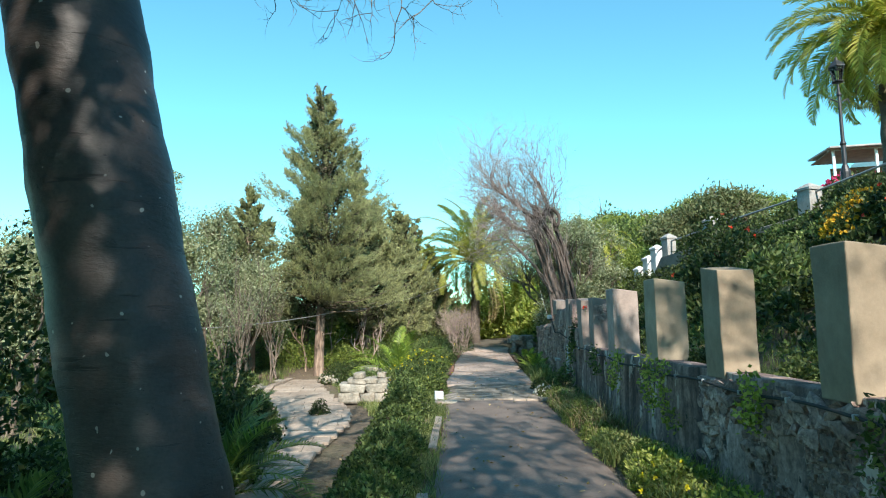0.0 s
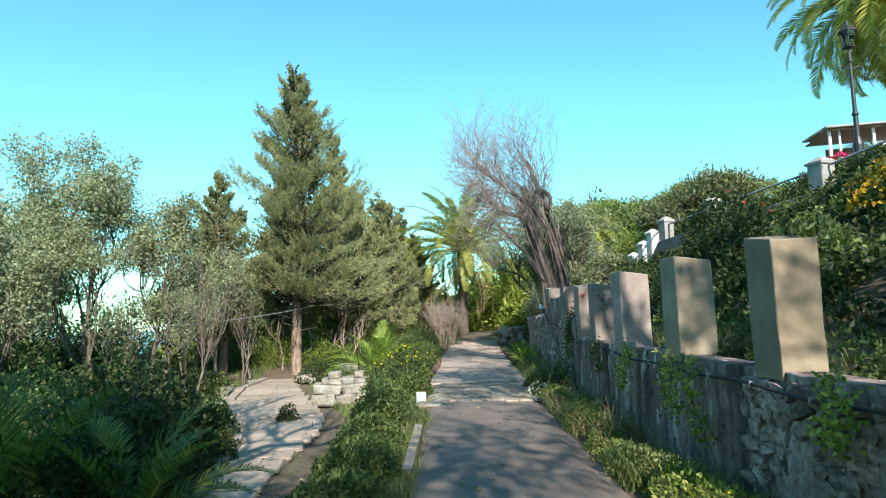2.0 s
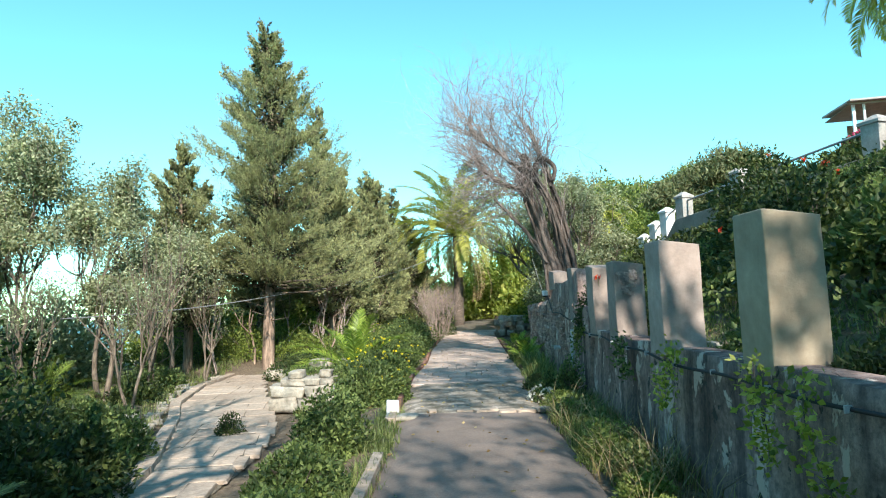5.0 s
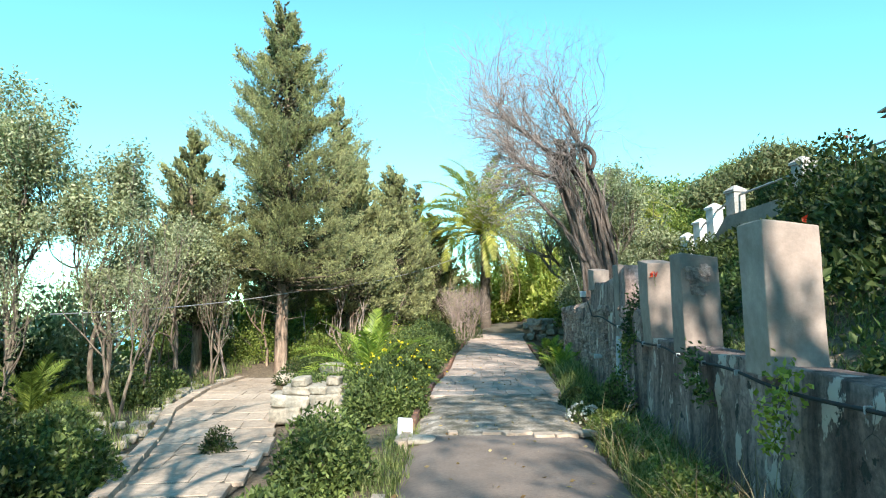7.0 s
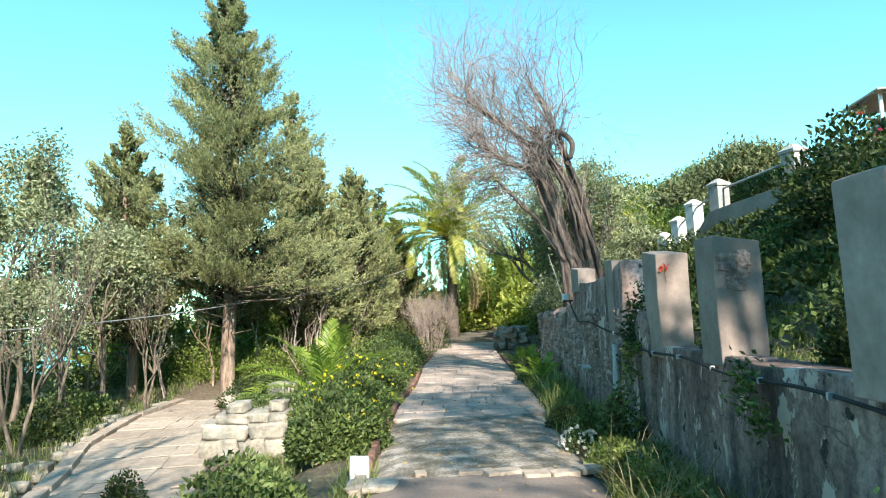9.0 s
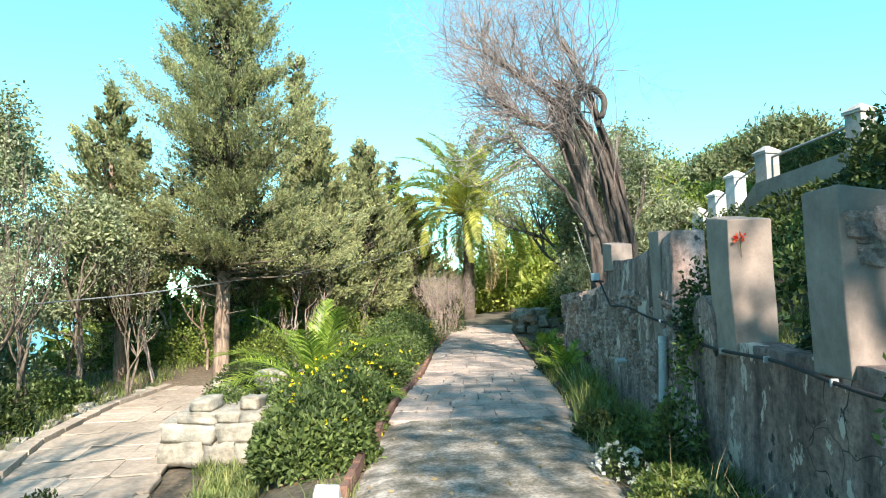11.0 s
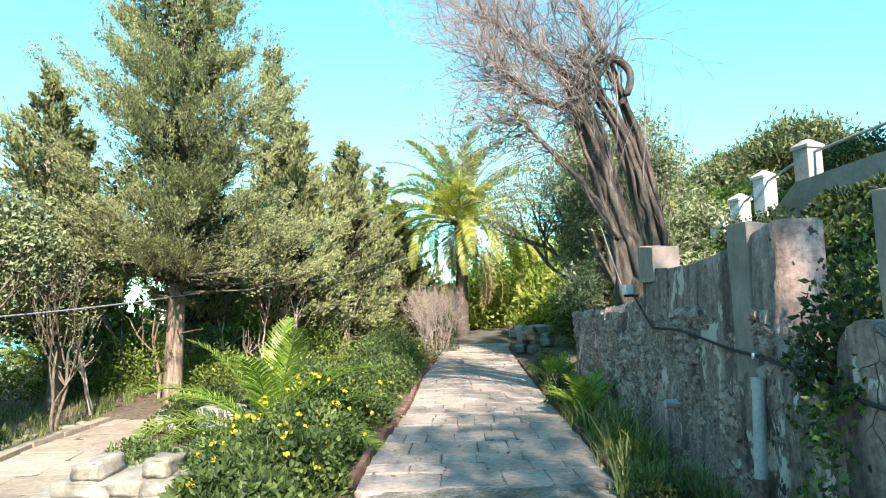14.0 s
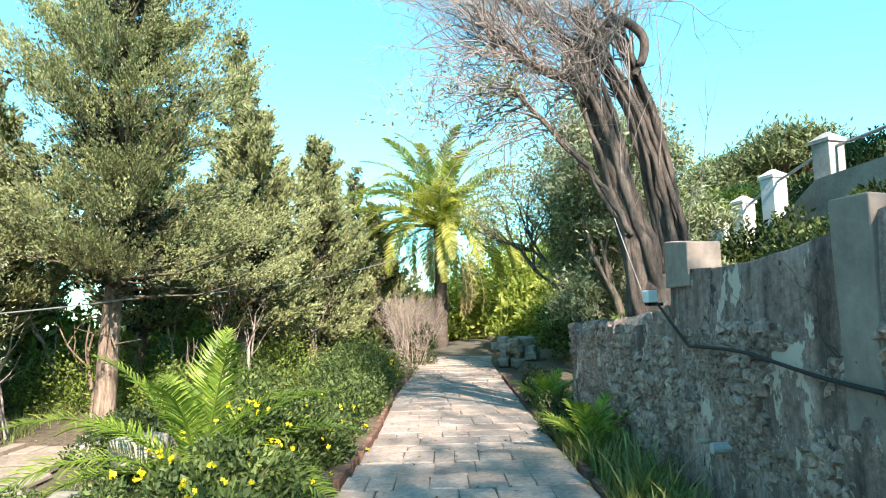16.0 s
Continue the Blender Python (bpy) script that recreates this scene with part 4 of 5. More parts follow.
for i, (x, y, rx, ry, h) in enumerate(((-0.55, 15.0, 0.55, 0.6, 0.62), (-0.62, 16.3, 0.6, 0.75, 0.72), (-0.75, 17.9, 0.7, 0.9, 0.85), (-0.7, 19.8, 0.75, 1.0, 0.95), (-0.6, 21.8, 0.8, 1.1, 1.0), (-0.5, 24.0, 0.85, 1.2, 1.0), (-0.4, 26.4, 0.9, 1.3, 1.0), (-0.4, 29.0, 1.0, 1.4, 1.0))):
    shrub("flowering_shrub", "dense green hedge shrub dotted with yellow flowers", x, y, rx, ry, h, green_leaf, 13000 if y < 21 else 9000, 0.07, 0.019, 520 + i, flowers=64 if 15.5 < y < 21 else 6, petal=yellow_petal, petal_size=0.03, inner=0.45, lump=0.6)
# Leaf colour also stands for left-front shade (dark_leaf) and sunlit cypress gaps (pine_leaf).
for i, (x, y, rx, ry, h, m) in enumerate(((-4.0, 5.3, 0.75, 0.8, 3.0, dark_leaf), (-3.5, 10.0, 0.85, 1.0, 1.45, dark_leaf), (-4.5, 11.2, 1.0, 1.0, 1.65, dark_leaf), (-3.0, 7.2, 0.6, 0.7, 0.9, dark_leaf), (-2.95, 9.0, 0.45, 0.7, 0.85, dark_leaf), (-3.1, 10.9, 0.42, 0.7, 0.75, dark_leaf), (-3.6, 12.3, 0.5, 0.7, 0.8, green_leaf), (-5.0, 14.2, 0.4, 0.4, 0.45, green_leaf), (-3.6, 6.0, 0.8, 0.9, 1.0, green_leaf), (-5.0, 12.8, 0.7, 0.8, 0.9, dark_leaf), (-5.7, 11.8, 1.2, 1.2, 1.6, green_leaf), (-3.1, 3.4, 0.7, 0.8, 1.6, dark_leaf), (-4.7, 5.6, 1.2, 1.2, 3.9, dark_leaf), (-3.6, 25.5, 1.2, 1.0, 1.0, pine_leaf), (-5.6, 26.0, 1.3, 1.0, 1.2, pine_leaf), (-7.5, 26.5, 1.3, 1.2, 1.3, green_leaf), (-2.2, 27.5, 1.2, 1.0, 1.1, pine_leaf), (-4.4, 29.5, 1.5, 1.2, 1.5, pine_leaf), (-1.6, 33.0, 1.2, 1.2, 1.5, pine_leaf), (-7.0, 31.0, 1.6, 1.4, 1.7, pine_leaf), (-9.0, 27.5, 1.5, 1.2, 1.5, green_leaf), (-3.2, 33.5, 1.6, 1.2, 1.7, pine_leaf), (-5.9, 15.8, 0.5, 0.6, 0.6, green_leaf), (-6.1, 18.6, 0.6, 0.6, 0.7, dark_leaf), (-2.5, 21.2, 0.8, 0.7, 0.8, dark_leaf), (-3.4, 22.6, 0.9, 0.7, 0.7, dark_leaf), (-6.6, 21.0, 0.8, 0.8, 0.8, green_leaf), (-2.0, 24.5, 1.0, 1.0, 1.0, green_leaf), (-7.2, 13.5, 0.9, 0.9, 1.0, green_leaf), (-8.0, 16.2, 1.1, 1.0, 0.9, dark_leaf), (-2.75, 8.0, 0.4, 0.7, 0.75, dark_leaf), (-2.8, 6.7, 0.45, 0.7, 0.7, dark_leaf), (-3.05, 9.9, 0.4, 0.6, 0.8, dark_leaf), (-3.5, 8.6, 0.8, 0.9, 1.3, dark_leaf), (-4.2, 9.6, 0.9, 0.9, 1.4, green_leaf))):
    shrub("garden_shrub", "loose leafy shrub beside the lower path", x, y, rx, ry, h, m, 4200, 0.078, 0.022, 540 + i, inner=0.3, lump=0.6)


for i, (x, y, rx, h, m) in enumerate(((-9.5, 16.8, 1.3, 1.7, dark_leaf), (-11.2, 18.2, 1.6, 2.5, dark_leaf), (-12.6, 20.5, 1.8, 2.7, dark_leaf), (-10.8, 21.6, 1.5, 2.3, dark_leaf), (-11.4, 25.0, 1.7, 3.0, olive_leaf), (-13.2, 28.0, 2.0, 3.4, olive_leaf), (-14.6, 25.5, 1.9, 3.2, dark_leaf), (-16.0, 29.5, 2.2, 3.4, pine_leaf))):
    shrub("slope_thicket", "dense thicket below the olive trees", x, y, rx, rx * 0.85, h, m, 3600, 0.20, 0.05, 1200 + i, inner=0.3, lump=0.6)


def dead_bush():
    r = np.random.default_rng(45)
    t = thing("dead_bush", "rounded dry bush of pinkish grey bare twigs", "shrub", pose(0.72, 31.6, float(path_z(31.6)) - 0.05))
    lines = []
    for i in range(36):
        a, b = r.uniform(0, 6.283), r.uniform(0, 0.6)
        grow(r, (math.cos(a) * b * 0.6, math.sin(a) * b * 0.6, 0), (math.cos(a) * 0.35, math.sin(a) * 0.35, 1), 0.95, 0.014, 3, lines, [], 0.4, 0.12, 0.12, (2, 4), 0.66, 4)
    v, f = tubes(lines, 3)
    tagged(part("twigs", np_mesh("twigs", v, f, twig_pale, True), None, t), kind="stuff")
    p, d = lumpy(r, 2500, 0.5, 0.5, 1.9, 0.5)
    v, f = leaf_cloud(r, p + np.array([0.3, 0.1, 0]), 0.06, 0.018)
    part("leaves", np_mesh("leaves", v, f, dark_leaf), None, t, "few dark leaves")


dead_bush()


def slope_cover(name, label, n, u0, u1, y0, y1, thick, mat, leaf, width, seed, lo=-0.1):
    """Ivy and scrub over the bank above the wall."""
    r = np.random.default_rng(seed)
    y = r.uniform(y0, y1, n)
    x = wall_x(y) + u0 + (u1 - u0) * r.uniform(0, 1, n)
    w = np.array([noise.fractal((a * 0.55, b * 0.55, seed), 1.0, 2.0, 3) for a, b in zip(x, y)])
    keep = w > lo
    x, y, w = x[keep], y[keep], w[keep]
    z = ground_z(x, y) + np.clip(w + 0.35, 0, 1.2) * thick * r.uniform(0.3, 1, len(x)) ** 0.4
    v, f = leaf_cloud(r, np.stack([x, y, z], 1), leaf, width, np.array([[-0.5, -0.4, 0.8]]), 0.4)
    return tagged(new(name, np_mesh(name, v, f, mat)), label, "groundcover", kind="stuff")


slope_cover("ivy", "dark ivy and scrub that covers the bank", 80000, 1.6, 10.5, 1, 32, 0.62, dark_leaf, 0.13, 0.037, 5, lo=-0.6)
slope_cover("creeper", "green creeper trailing over the bank", 45000, 0.9, 8.5, 2, 30, 0.55, green_leaf, 0.10, 0.028, 9, lo=0.05)
for i, (x, y, rx, h, m) in enumerate(((7.4, 16.8, 1.2, 1.5, dark_leaf), (8.4, 19.0, 1.1, 1.0, dark_leaf), (6.0, 13.5, 1.1, 1.3, dark_leaf), (5.2, 10.0, 0.8, 0.9, green_leaf), (9.6, 14.0, 1.0, 0.45, dark_leaf), (8.0, 10.5, 1.0, 0.6, dark_leaf), (6.6, 8.0, 0.8, 0.7, dark_leaf), (6.5, 24.2, 0.9, 0.8, dark_leaf), (9.6, 22.8, 1.4, 0.7, dark_leaf), (12.0, 27, 2.0, 1.1, dark_leaf), (10.5, 31, 2.2, 1.5, pine_leaf), (6.2, 20.5, 0.9, 0.55, dark_leaf), (5.0, 24.0, 1.0, 1.2, green_leaf), (5.3, 30, 1.2, 1.4, green_leaf), (6.0, 33.5, 1.4, 2.0, bright_leaf), (5.0, 23.0, 0.8, 1.0, green_leaf), (7.5, 23.2, 0.9, 1.25, dark_leaf), (7.9, 25.3, 0.9, 1.2, dark_leaf), (8.0, 27.3, 0.9, 1.05, green_leaf))):
    shrub("bank_shrub", "dense dark shrub on the bank above the wall", x, y, rx, rx, h, m, int(3600 * max(1, rx * rx)), 0.115, 0.032, 600 + i, inner=0.35, flowers=10 if i in (2, 5) else 0, petal=red_petal, petal_size=0.05)
for i, (x, y) in enumerate(((8.6, 13.2), (7.6, 11.4))):
    shrub("golden_shrub", "shrub with a haze of small golden-yellow flowers", x, y, 0.7, 0.7, 0.6, green_leaf, 2000, 0.09, 0.02, 640 + i, flowers=280, petal=gold_petal, petal_size=0.05)


# ---- built things ----
def bar(b, p, q, rad, sides=8):
    """Adds a straight round bar to a bmesh."""
    p, q = Vector(p), Vector(q)
    m = Matrix.Translation((p + q) / 2) @ (q - p).to_track_quat("Z", "Y").to_matrix().to_4x4()
    bmesh.ops.create_cone(b, cap_ends=True, segments=sides, radius1=rad, radius2=rad, depth=(q - p).length, matrix=m)
    return b


def block(size, at, bevel=0.01, rz=0.0):
    """A bevelled box."""
    b = bmesh.new()
    bmesh.ops.create_cube(b, size=1)
    bmesh.ops.scale(b, vec=size, verts=b.verts)
    bmesh.ops.bevel(b, geom=b.edges[:], offset=bevel, segments=2, affect="EDGES", profile=0.6)
    bmesh.ops.transform(b, matrix=pose(*at, 0, 0, rz), verts=b.verts)
    return b


def lathe(profile, sides=12):
    """A turned shape from (radius, height) pairs."""
    b = bmesh.new()
    rings = [[b.verts.new((rr * math.cos(a), rr * math.sin(a), zz)) for a in [2 * math.pi * k / sides for k in range(sides)]] for rr, zz in profile]
    for lo, hi in zip(rings, rings[1:]):
        for k in range(sides):
            b.faces.new((lo[k], lo[(k + 1) % sides], hi[(k + 1) % sides], hi[k]))
    b.faces.new(rings[0][::-1])
    b.faces.new(rings[-1])
    return b


def stone_mesh(seed, mat, amount=0.22, cuts=1):
    """A rounded irregular stone about one unit across."""
    b = bmesh.new()
    bmesh.ops.create_cube(b, size=1)
    bmesh.ops.subdivide_edges(b, edges=b.edges[:], cuts=cuts, use_grid_fill=True)
    for v in b.verts:
        v.co = v.co.lerp(v.co.normalized() * 0.58, 0.4 if cuts == 1 else 0.13) + noise.noise_vector(v.co * 1.7 + Vector((seed * 3.1, 0, 0))) * amount * 1.2 + noise.noise_vector(v.co * 5 + Vector((0, seed * 3.1, 0))) * amount * 0.35
    me = bpy.data.meshes.new("stone")
    b.to_mesh(me)
    b.free()
    for p in me.polygons:
        p.use_smooth = cuts > 1
    me.materials.append(mat)
    return me


def stair_pillars():
    """White posts, rail and sloping parapet of the steps on the bank."""
    posts = ((9.78, 16.94, 5.05, 0.42, concrete), (8.75, 20.8, 4.82, 0.36, concrete), (8.25, 23.4, 4.62, 0.36, concrete), (8.6, 25.8, 4.5, 0.36, white_paint), (8.8, 27.5, 4.25, 0.36, white_paint), (8.75, 28.7, 3.9, 0.34, white_paint), (10.9, 13.2, 5.5, 0.42, concrete))
    for x, y, top, w, m in posts:
        h = 1.5
        t = thing("stair_post", "square %s post with a pointed cap beside the garden steps" % ("white-painted" if m is white_paint else "grey concrete"), "post", pose(x, y, top - h, 0, 0, 15), "posts of the garden steps")
        part("shaft", block((w, w, h - 0.16), (0, 0, (h - 0.16) / 2)), m, t)
        b = bmesh.new()
        bmesh.ops.create_cone(b, cap_ends=True, segments=4, radius1=w * 0.86, radius2=w * 0.16, depth=0.14, matrix=pose(0, 0, h - 0.04, 0, 0, 45))
        bmesh.ops.create_cube(b, size=1, matrix=pose(0, 0, h - 0.14) @ Matrix.Diagonal((w * 1.2, w * 1.2, 0.06, 1)))
        part("cap", b, m, t)
    line = [(10.9, 13.2, 5.3), (9.78, 16.94, 4.8), (8.75, 20.8, 4.5), (8.25, 23.4, 4.35), (8.6, 25.8, 4.22), (8.8, 27.5, 3.95), (8.75, 28.7, 3.6)]
    low = [-0.05 if 20 < y < 24 else 0.0 if y < 23 else 0.55 for x, y, z in line]
    t = thing("hand_rail", "grey tubular hand rail along the steps", "railing")
    for p, q in zip(line, line[1:]):
        part("rail", bar(bmesh.new(), p, q, 0.03), rail_metal, t)
    b = bmesh.new()
    for (x0, y0, z0), (x1, y1, z1) in zip([(x, y, z - d) for (x, y, z), d in zip(line, low)], [(x, y, z - d) for (x, y, z), d in zip(line[1:], low[1:])]):
        vs = []
        for x, y, z in ((x0, y0, z0), (x1, y1, z1)):
            vs.append([b.verts.new((x + dx, y + 0.25 * dx, zz)) for dx, zz in ((-0.34, z - 2.4), (-0.34, z - 0.62), (-0.12, z - 0.55), (-0.12, z - 2.4))])
        for k in range(4):
            b.faces.new((vs[0][k], vs[0][(k + 1) % 4], vs[1][(k + 1) % 4], vs[1][k]))
        b.faces.new(vs[0][::-1])
        b.faces.new(vs[1])
    tagged(part("stair_parapet", b, pillar_grey, None), "sloping plastered parapet of the garden steps", "parapet", kind="structure")


stair_pillars()


def street_lamp(x, y, z):
    t = thing("street_lamp", "black cast-iron lamp post with a glazed lantern", "street lamp", pose(x, y, z))
    part("base", lathe([(0.17, 0), (0.17, 0.25), (0.12, 0.35), (0.13, 0.75), (0.075, 0.95)], 12), iron, t)
    part("pole", lathe([(0.06, 0.9), (0.06, 1.5), (0.085, 1.55), (0.05, 1.65), (0.042, 2.9), (0.07, 2.95), (0.035, 3.05), (0.03, 3.3)], 12), iron, t)
    b = bmesh.new()
    for s in (-1, 1):
        bar(b, (0, 0, 2.72), (0.24 * s, 0, 2.84), 0.018)
        bar(b, (0.24 * s, 0, 2.84), (0.29 * s, 0, 2.72), 0.016)
    part("bracket", b, iron, t)
    lantern = part("lantern", lathe([(0.10, 3.3), (0.17, 3.32), (0.17, 3.34), (0.1, 3.345)], 6), iron, t)
    part("pane", lathe([(0.105, 3.36), (0.195, 3.74)], 6), glass, lantern, "pale greenish lantern glass")
    part("roof", lathe([(0.24, 3.74), (0.23, 3.77), (0.10, 3.92), (0.05, 3.95), (0.03, 4.05)], 6), iron, lantern)
    b = bmesh.new()
    for k in range(6):
        a = k * math.pi / 3
        bar(b, (0.11 * math.cos(a), 0.11 * math.sin(a), 3.34), (0.2 * math.cos(a), 0.2 * math.sin(a), 3.75), 0.009, 5)
    part("bars", b, iron, lantern)


street_lamp(11.15, 17.5, 4.75)


def house():
    t = thing("house", "low white house with a brown timber veranda on the hill", "house", pose(22.8, 38.0, 6.0, 0, 0, -14))
    part("wall", block((14, 8, 4.2), (9.6, 6.2, 2.1), 0.03), white_paint, t)
    part("upper_wall", block((9, 6, 6.6), (9.6, 7.4, 3.4), 0.03), white_paint, t)
    part("floor_slab", block((17, 5, 1.6), (8.3, 1.2, 0.9), 0.03), concrete, t)
    part("back_panel", block((15, 0.1, 3.2), (8.6, 2.05, 3.2), 0.01), timber, t, "brown boarded veranda wall")
    roof = part("roof", block((17.4, 4.2, 0.10), (8.6, 0.4, 5.32), 0.02), tile_roof, t)
    roof.matrix_local = pose(0, 0, 0, 3, 0, 0)
    part("ceiling", block((17, 3.8, 0.04), (8.6, 0.5, 5.18), 0.005), timber, t)
    part("fascia", block((17.5, 0.05, 0.2), (8.6, -1.66, 5.15), 0.005), timber, t)
    for k in range(7):
        part("post", block((0.14, 0.14, 3.6), (0.25 + k * 2.2, -1.35, 3.4), 0.01), white_paint, t)
    part("post", block((0.1, 0.1, 3.6), (0.75, -1.35, 3.4), 0.01), white_paint, t)
    b = bmesh.new()
    bar(b, (0.2, -1.4, 2.6), (15, -1.4, 2.6), 0.04)
    part("rail", b, white_paint, t)
    for k in range(4):
        part("window", block((1.1, 0.06, 1.3), (2.4 + k * 3.4, 1.97, 3.3), 0.01), glass, t)


house()
for k in range(5):
    shrub("bougainvillea", "bougainvillea in magenta bloom below the veranda", 22.5 + k * 1.7, 35.6 - k * 0.4, 1.1, 0.8, 1.1, green_leaf, 1200, 0.14, 0.05, 700 + k, z=8.3, flowers=260, petal=pink_petal, petal_size=0.11)


def hanging(p, q, sag, n=24):
    k = np.linspace(0, 1, n)[:, None]
    line = np.array(p) * (1 - k) + np.array(q) * k
    line[:, 2] -= (4 * sag * k * (1 - k))[:, 0]
    return line


t = thing("overhead_cable", "thin grey cable sagging between trees across the garden", "cable")
for p, q, s in (((-7.6, 18.3, 1.45), (-4.2, 24.0, 1.95), 0.1), ((-4.2, 24.0, 1.95), (1.5, 37.3, 4.3), 0.35), ((1.9, 37.3, 4.4), (6.0, 27.5, 5.0), 0.3)):
    v, f = tubes([(hanging(p, q, s), np.full(24, 0.013))], 5)
    part("cable", np_mesh("cable", v, f, rail_metal, True), None, t)


def hose():
    """Black water hose clipped along the wall, and its tail up to the small box."""
    ys = np.arange(-2, 18.3, 0.15)
    z = np.interp(ys, [-2, 4, 9, 12, 14, 15.2, 16.5, 17.5, 18.3], [0.90, 0.905, 0.90, 0.95, 0.99, 1.12, 1.22, 1.25, 1.62]) + 0.015 * np.sin(ys * 3.1)
    pts = np.stack([wall_x(ys) - 0.055 - 0.012 * np.sin(ys * 2.3), ys, z], 1)
    t = thing("water_hose", "black plastic hose fixed along the wall with clips", "hose")
    v, f = tubes([(pts, np.full(len(ys), 0.0125))], 8)
    part("hose", np_mesh("hose", v, f, hose_black, True), None, t)
    for y in np.arange(2.4, 16, 0.8):
        x, zz = float(wall_x(y)) - 0.06, float(np.interp(y, ys, z))
        part("clip", block((0.04, 0.018, 0.042), (x, y, zz), 0.005), pvc, t)


hose()


def buttress(y, width, top):
    """A low plaster pier with a rounded head against the wall."""
    b = bmesh.new()
    prof = [(-width / 2, 0.0)] + [(-width / 2 * math.cos(a), top - width / 2 + width / 2 * math.sin(a)) for a in np.linspace(0, math.pi, 11)] + [(width / 2, 0.0)]
    x = float(wall_x(y))
    near = [b.verts.new((x - 0.05, y + p, z)) for p, z in prof]
    far = [b.verts.new((x + 0.28, y + p, z)) for p, z in prof]
    n = len(prof)
    for k in range(n):
        b.faces.new((near[k], near[(k + 1) % n], far[(k + 1) % n], far[k]))
    b.faces.new(near[::-1])
    b.faces.new(far)
    bmesh.ops.bevel(b, geom=[e for e in b.edges if all(v in near for v in e.verts)], offset=0.012, segments=2, affect="EDGES")
    tagged(part("buttress", b, plaster, None), "small round-headed plaster pier against the wall", "buttress", kind="structure")


buttress(14.0, 0.42, 1.38)
t = thing("drain_pipe", "short grey plastic drain pipe on the wall", "pipe", pose(2.86, 15.15, 0.28, -3, 4, 0))
part("pipe", lathe([(0.042, 0), (0.042, 0.62), (0.048, 0.62), (0.048, 0.7)], 14), pvc, t)
part("elbow", bar(bmesh.new(), (0.02, 0, 0.72), (0.2, 0, 0.8), 0.05, 12), concrete, t)
part("mouth", lathe([(0.057, -0.07), (0.057, 0.05)], 14), brick_red, t, "rusty pipe end")
t = thing("wall_tap", "small weathered pipe stub with a tap on the wall", "tap", pose(2.98, 17.0, 0.55))
part("stub", bar(bmesh.new(), (0.1, 0, 0), (-0.08, 0, 0), 0.04, 12), pvc, t)
part("tap", bar(bmesh.new(), (-0.02, 0.16, 0.02), (-0.1, 0.16, 0.02), 0.02, 10), pale_rock, t)
t = thing("junction_box", "small white box on a thin leaning rod", "box", pose(2.98, 18.25, 1.58, 0, 0, 12))
part("case", block((0.10, 0.10, 0.11), (0, 0, 0.075), 0.012), white_paint, t)
part("rod", bar(bmesh.new(), (0, 0.06, 0.0), (-0.12, 0.35, 0.85), 0.005, 6), concrete, t)
part("bracket", block((0.16, 0.05, 0.03), (0.04, 0, 0.005), 0.004), iron, t)


def marker():
    t = thing("marker_block", "small whitewashed stone block at the path edge", "block", pose(-0.10, 13.2, -0.06, 0, 0, 6))
    b = block((0.17, 0.17, 0.23), (0, 0, 0.11), 0.02)
    bmesh.ops.subdivide_edges(b, edges=[e for e in b.edges if e.calc_length() > 0.1], cuts=2, use_grid_fill=True)
    for v in b.verts:
        v.co += noise.noise_vector(v.co * 8) * 0.014
    part("block", b, white_paint, t)


marker()
leaning_tree()
rocks = [stone_mesh(k, pale_rock, 0.10, 3) for k in range(6)]
rr = np.random.default_rng(77)


def rock(x, y, z, sx, sy, sz, label="pale weathered limestone rock", group="rocks of the garden"):
    ob = new("rock", rocks[rr.integers(6)])
    ob.matrix_world = pose(x, y, z, rr.uniform(-6, 6), rr.uniform(-6, 6), rr.uniform(-15, 15)) @ Matrix.Diagonal((sx, sy, sz, 1))
    return tagged(ob, label, "rock", group)


flat_slab = new("flat_slab", rocks[2])
flat_slab.matrix_world = pose(0.04, 12.85, -0.01) @ Matrix.Diagonal((0.42, 0.3, 0.07, 1))
tagged(flat_slab, "flat pale stone at the edge of the asphalt", "stone")
pier = thing("rock_pier", "dry-stacked pier of large pale rocks beside the lower path", "stone wall", pose(0, 0, 0))
for lay, (z0, hh, xs) in enumerate(((-0.42, 0.26, ((-2.32, 0.5), (-1.86, 0.38), (-1.46, 0.42), (-1.08, 0.34))), (-0.17, 0.23, ((-2.24, 0.64), (-1.66, 0.48), (-1.24, 0.34), (-0.95, 0.26))), (0.05, 0.14, ((-2.16, 0.42), (-1.79, 0.3), (-1.5, 0.26), (-1.2, 0.34), (-0.92, 0.24))), (0.18, 0.15, ((-2.1, 0.24), (-1.55, 0.2), (-1.05, 0.26))))):
    for dx, w in xs:
        for row in range(2 if lay < 3 else 1):
            ob = part("rock", rocks[rr.integers(6)], None, pier)
            ob.matrix_local = pose(dx + 0.03 * row, 16.42 + row * 0.4 - 0.05 * (dx + 2.3) + 0.03 * lay + rr.uniform(-0.03, 0.03), z0 + hh / 2, rr.uniform(-3, 3), rr.uniform(-4, 4), rr.uniform(-6, 6)) @ Matrix.Diagonal((w * 1.0, 0.42, hh * 1.05, 1))
for k, (x, y) in enumerate(((-1.9, 16.95), (-1.35, 16.9), (-2.2, 17.4), (-1.5, 17.5))):
    shrub("rockery_plant", "fresh green weed growing among the rocks", x, y, 0.32, 0.3, 0.28, green_leaf, 900, 0.05, 0.015, 760 + k, z=0.08, inner=0.2, lump=0.6)
heap = stone_mesh(9, soil, 0.08, 3)
ob = new("soil_mound", heap)
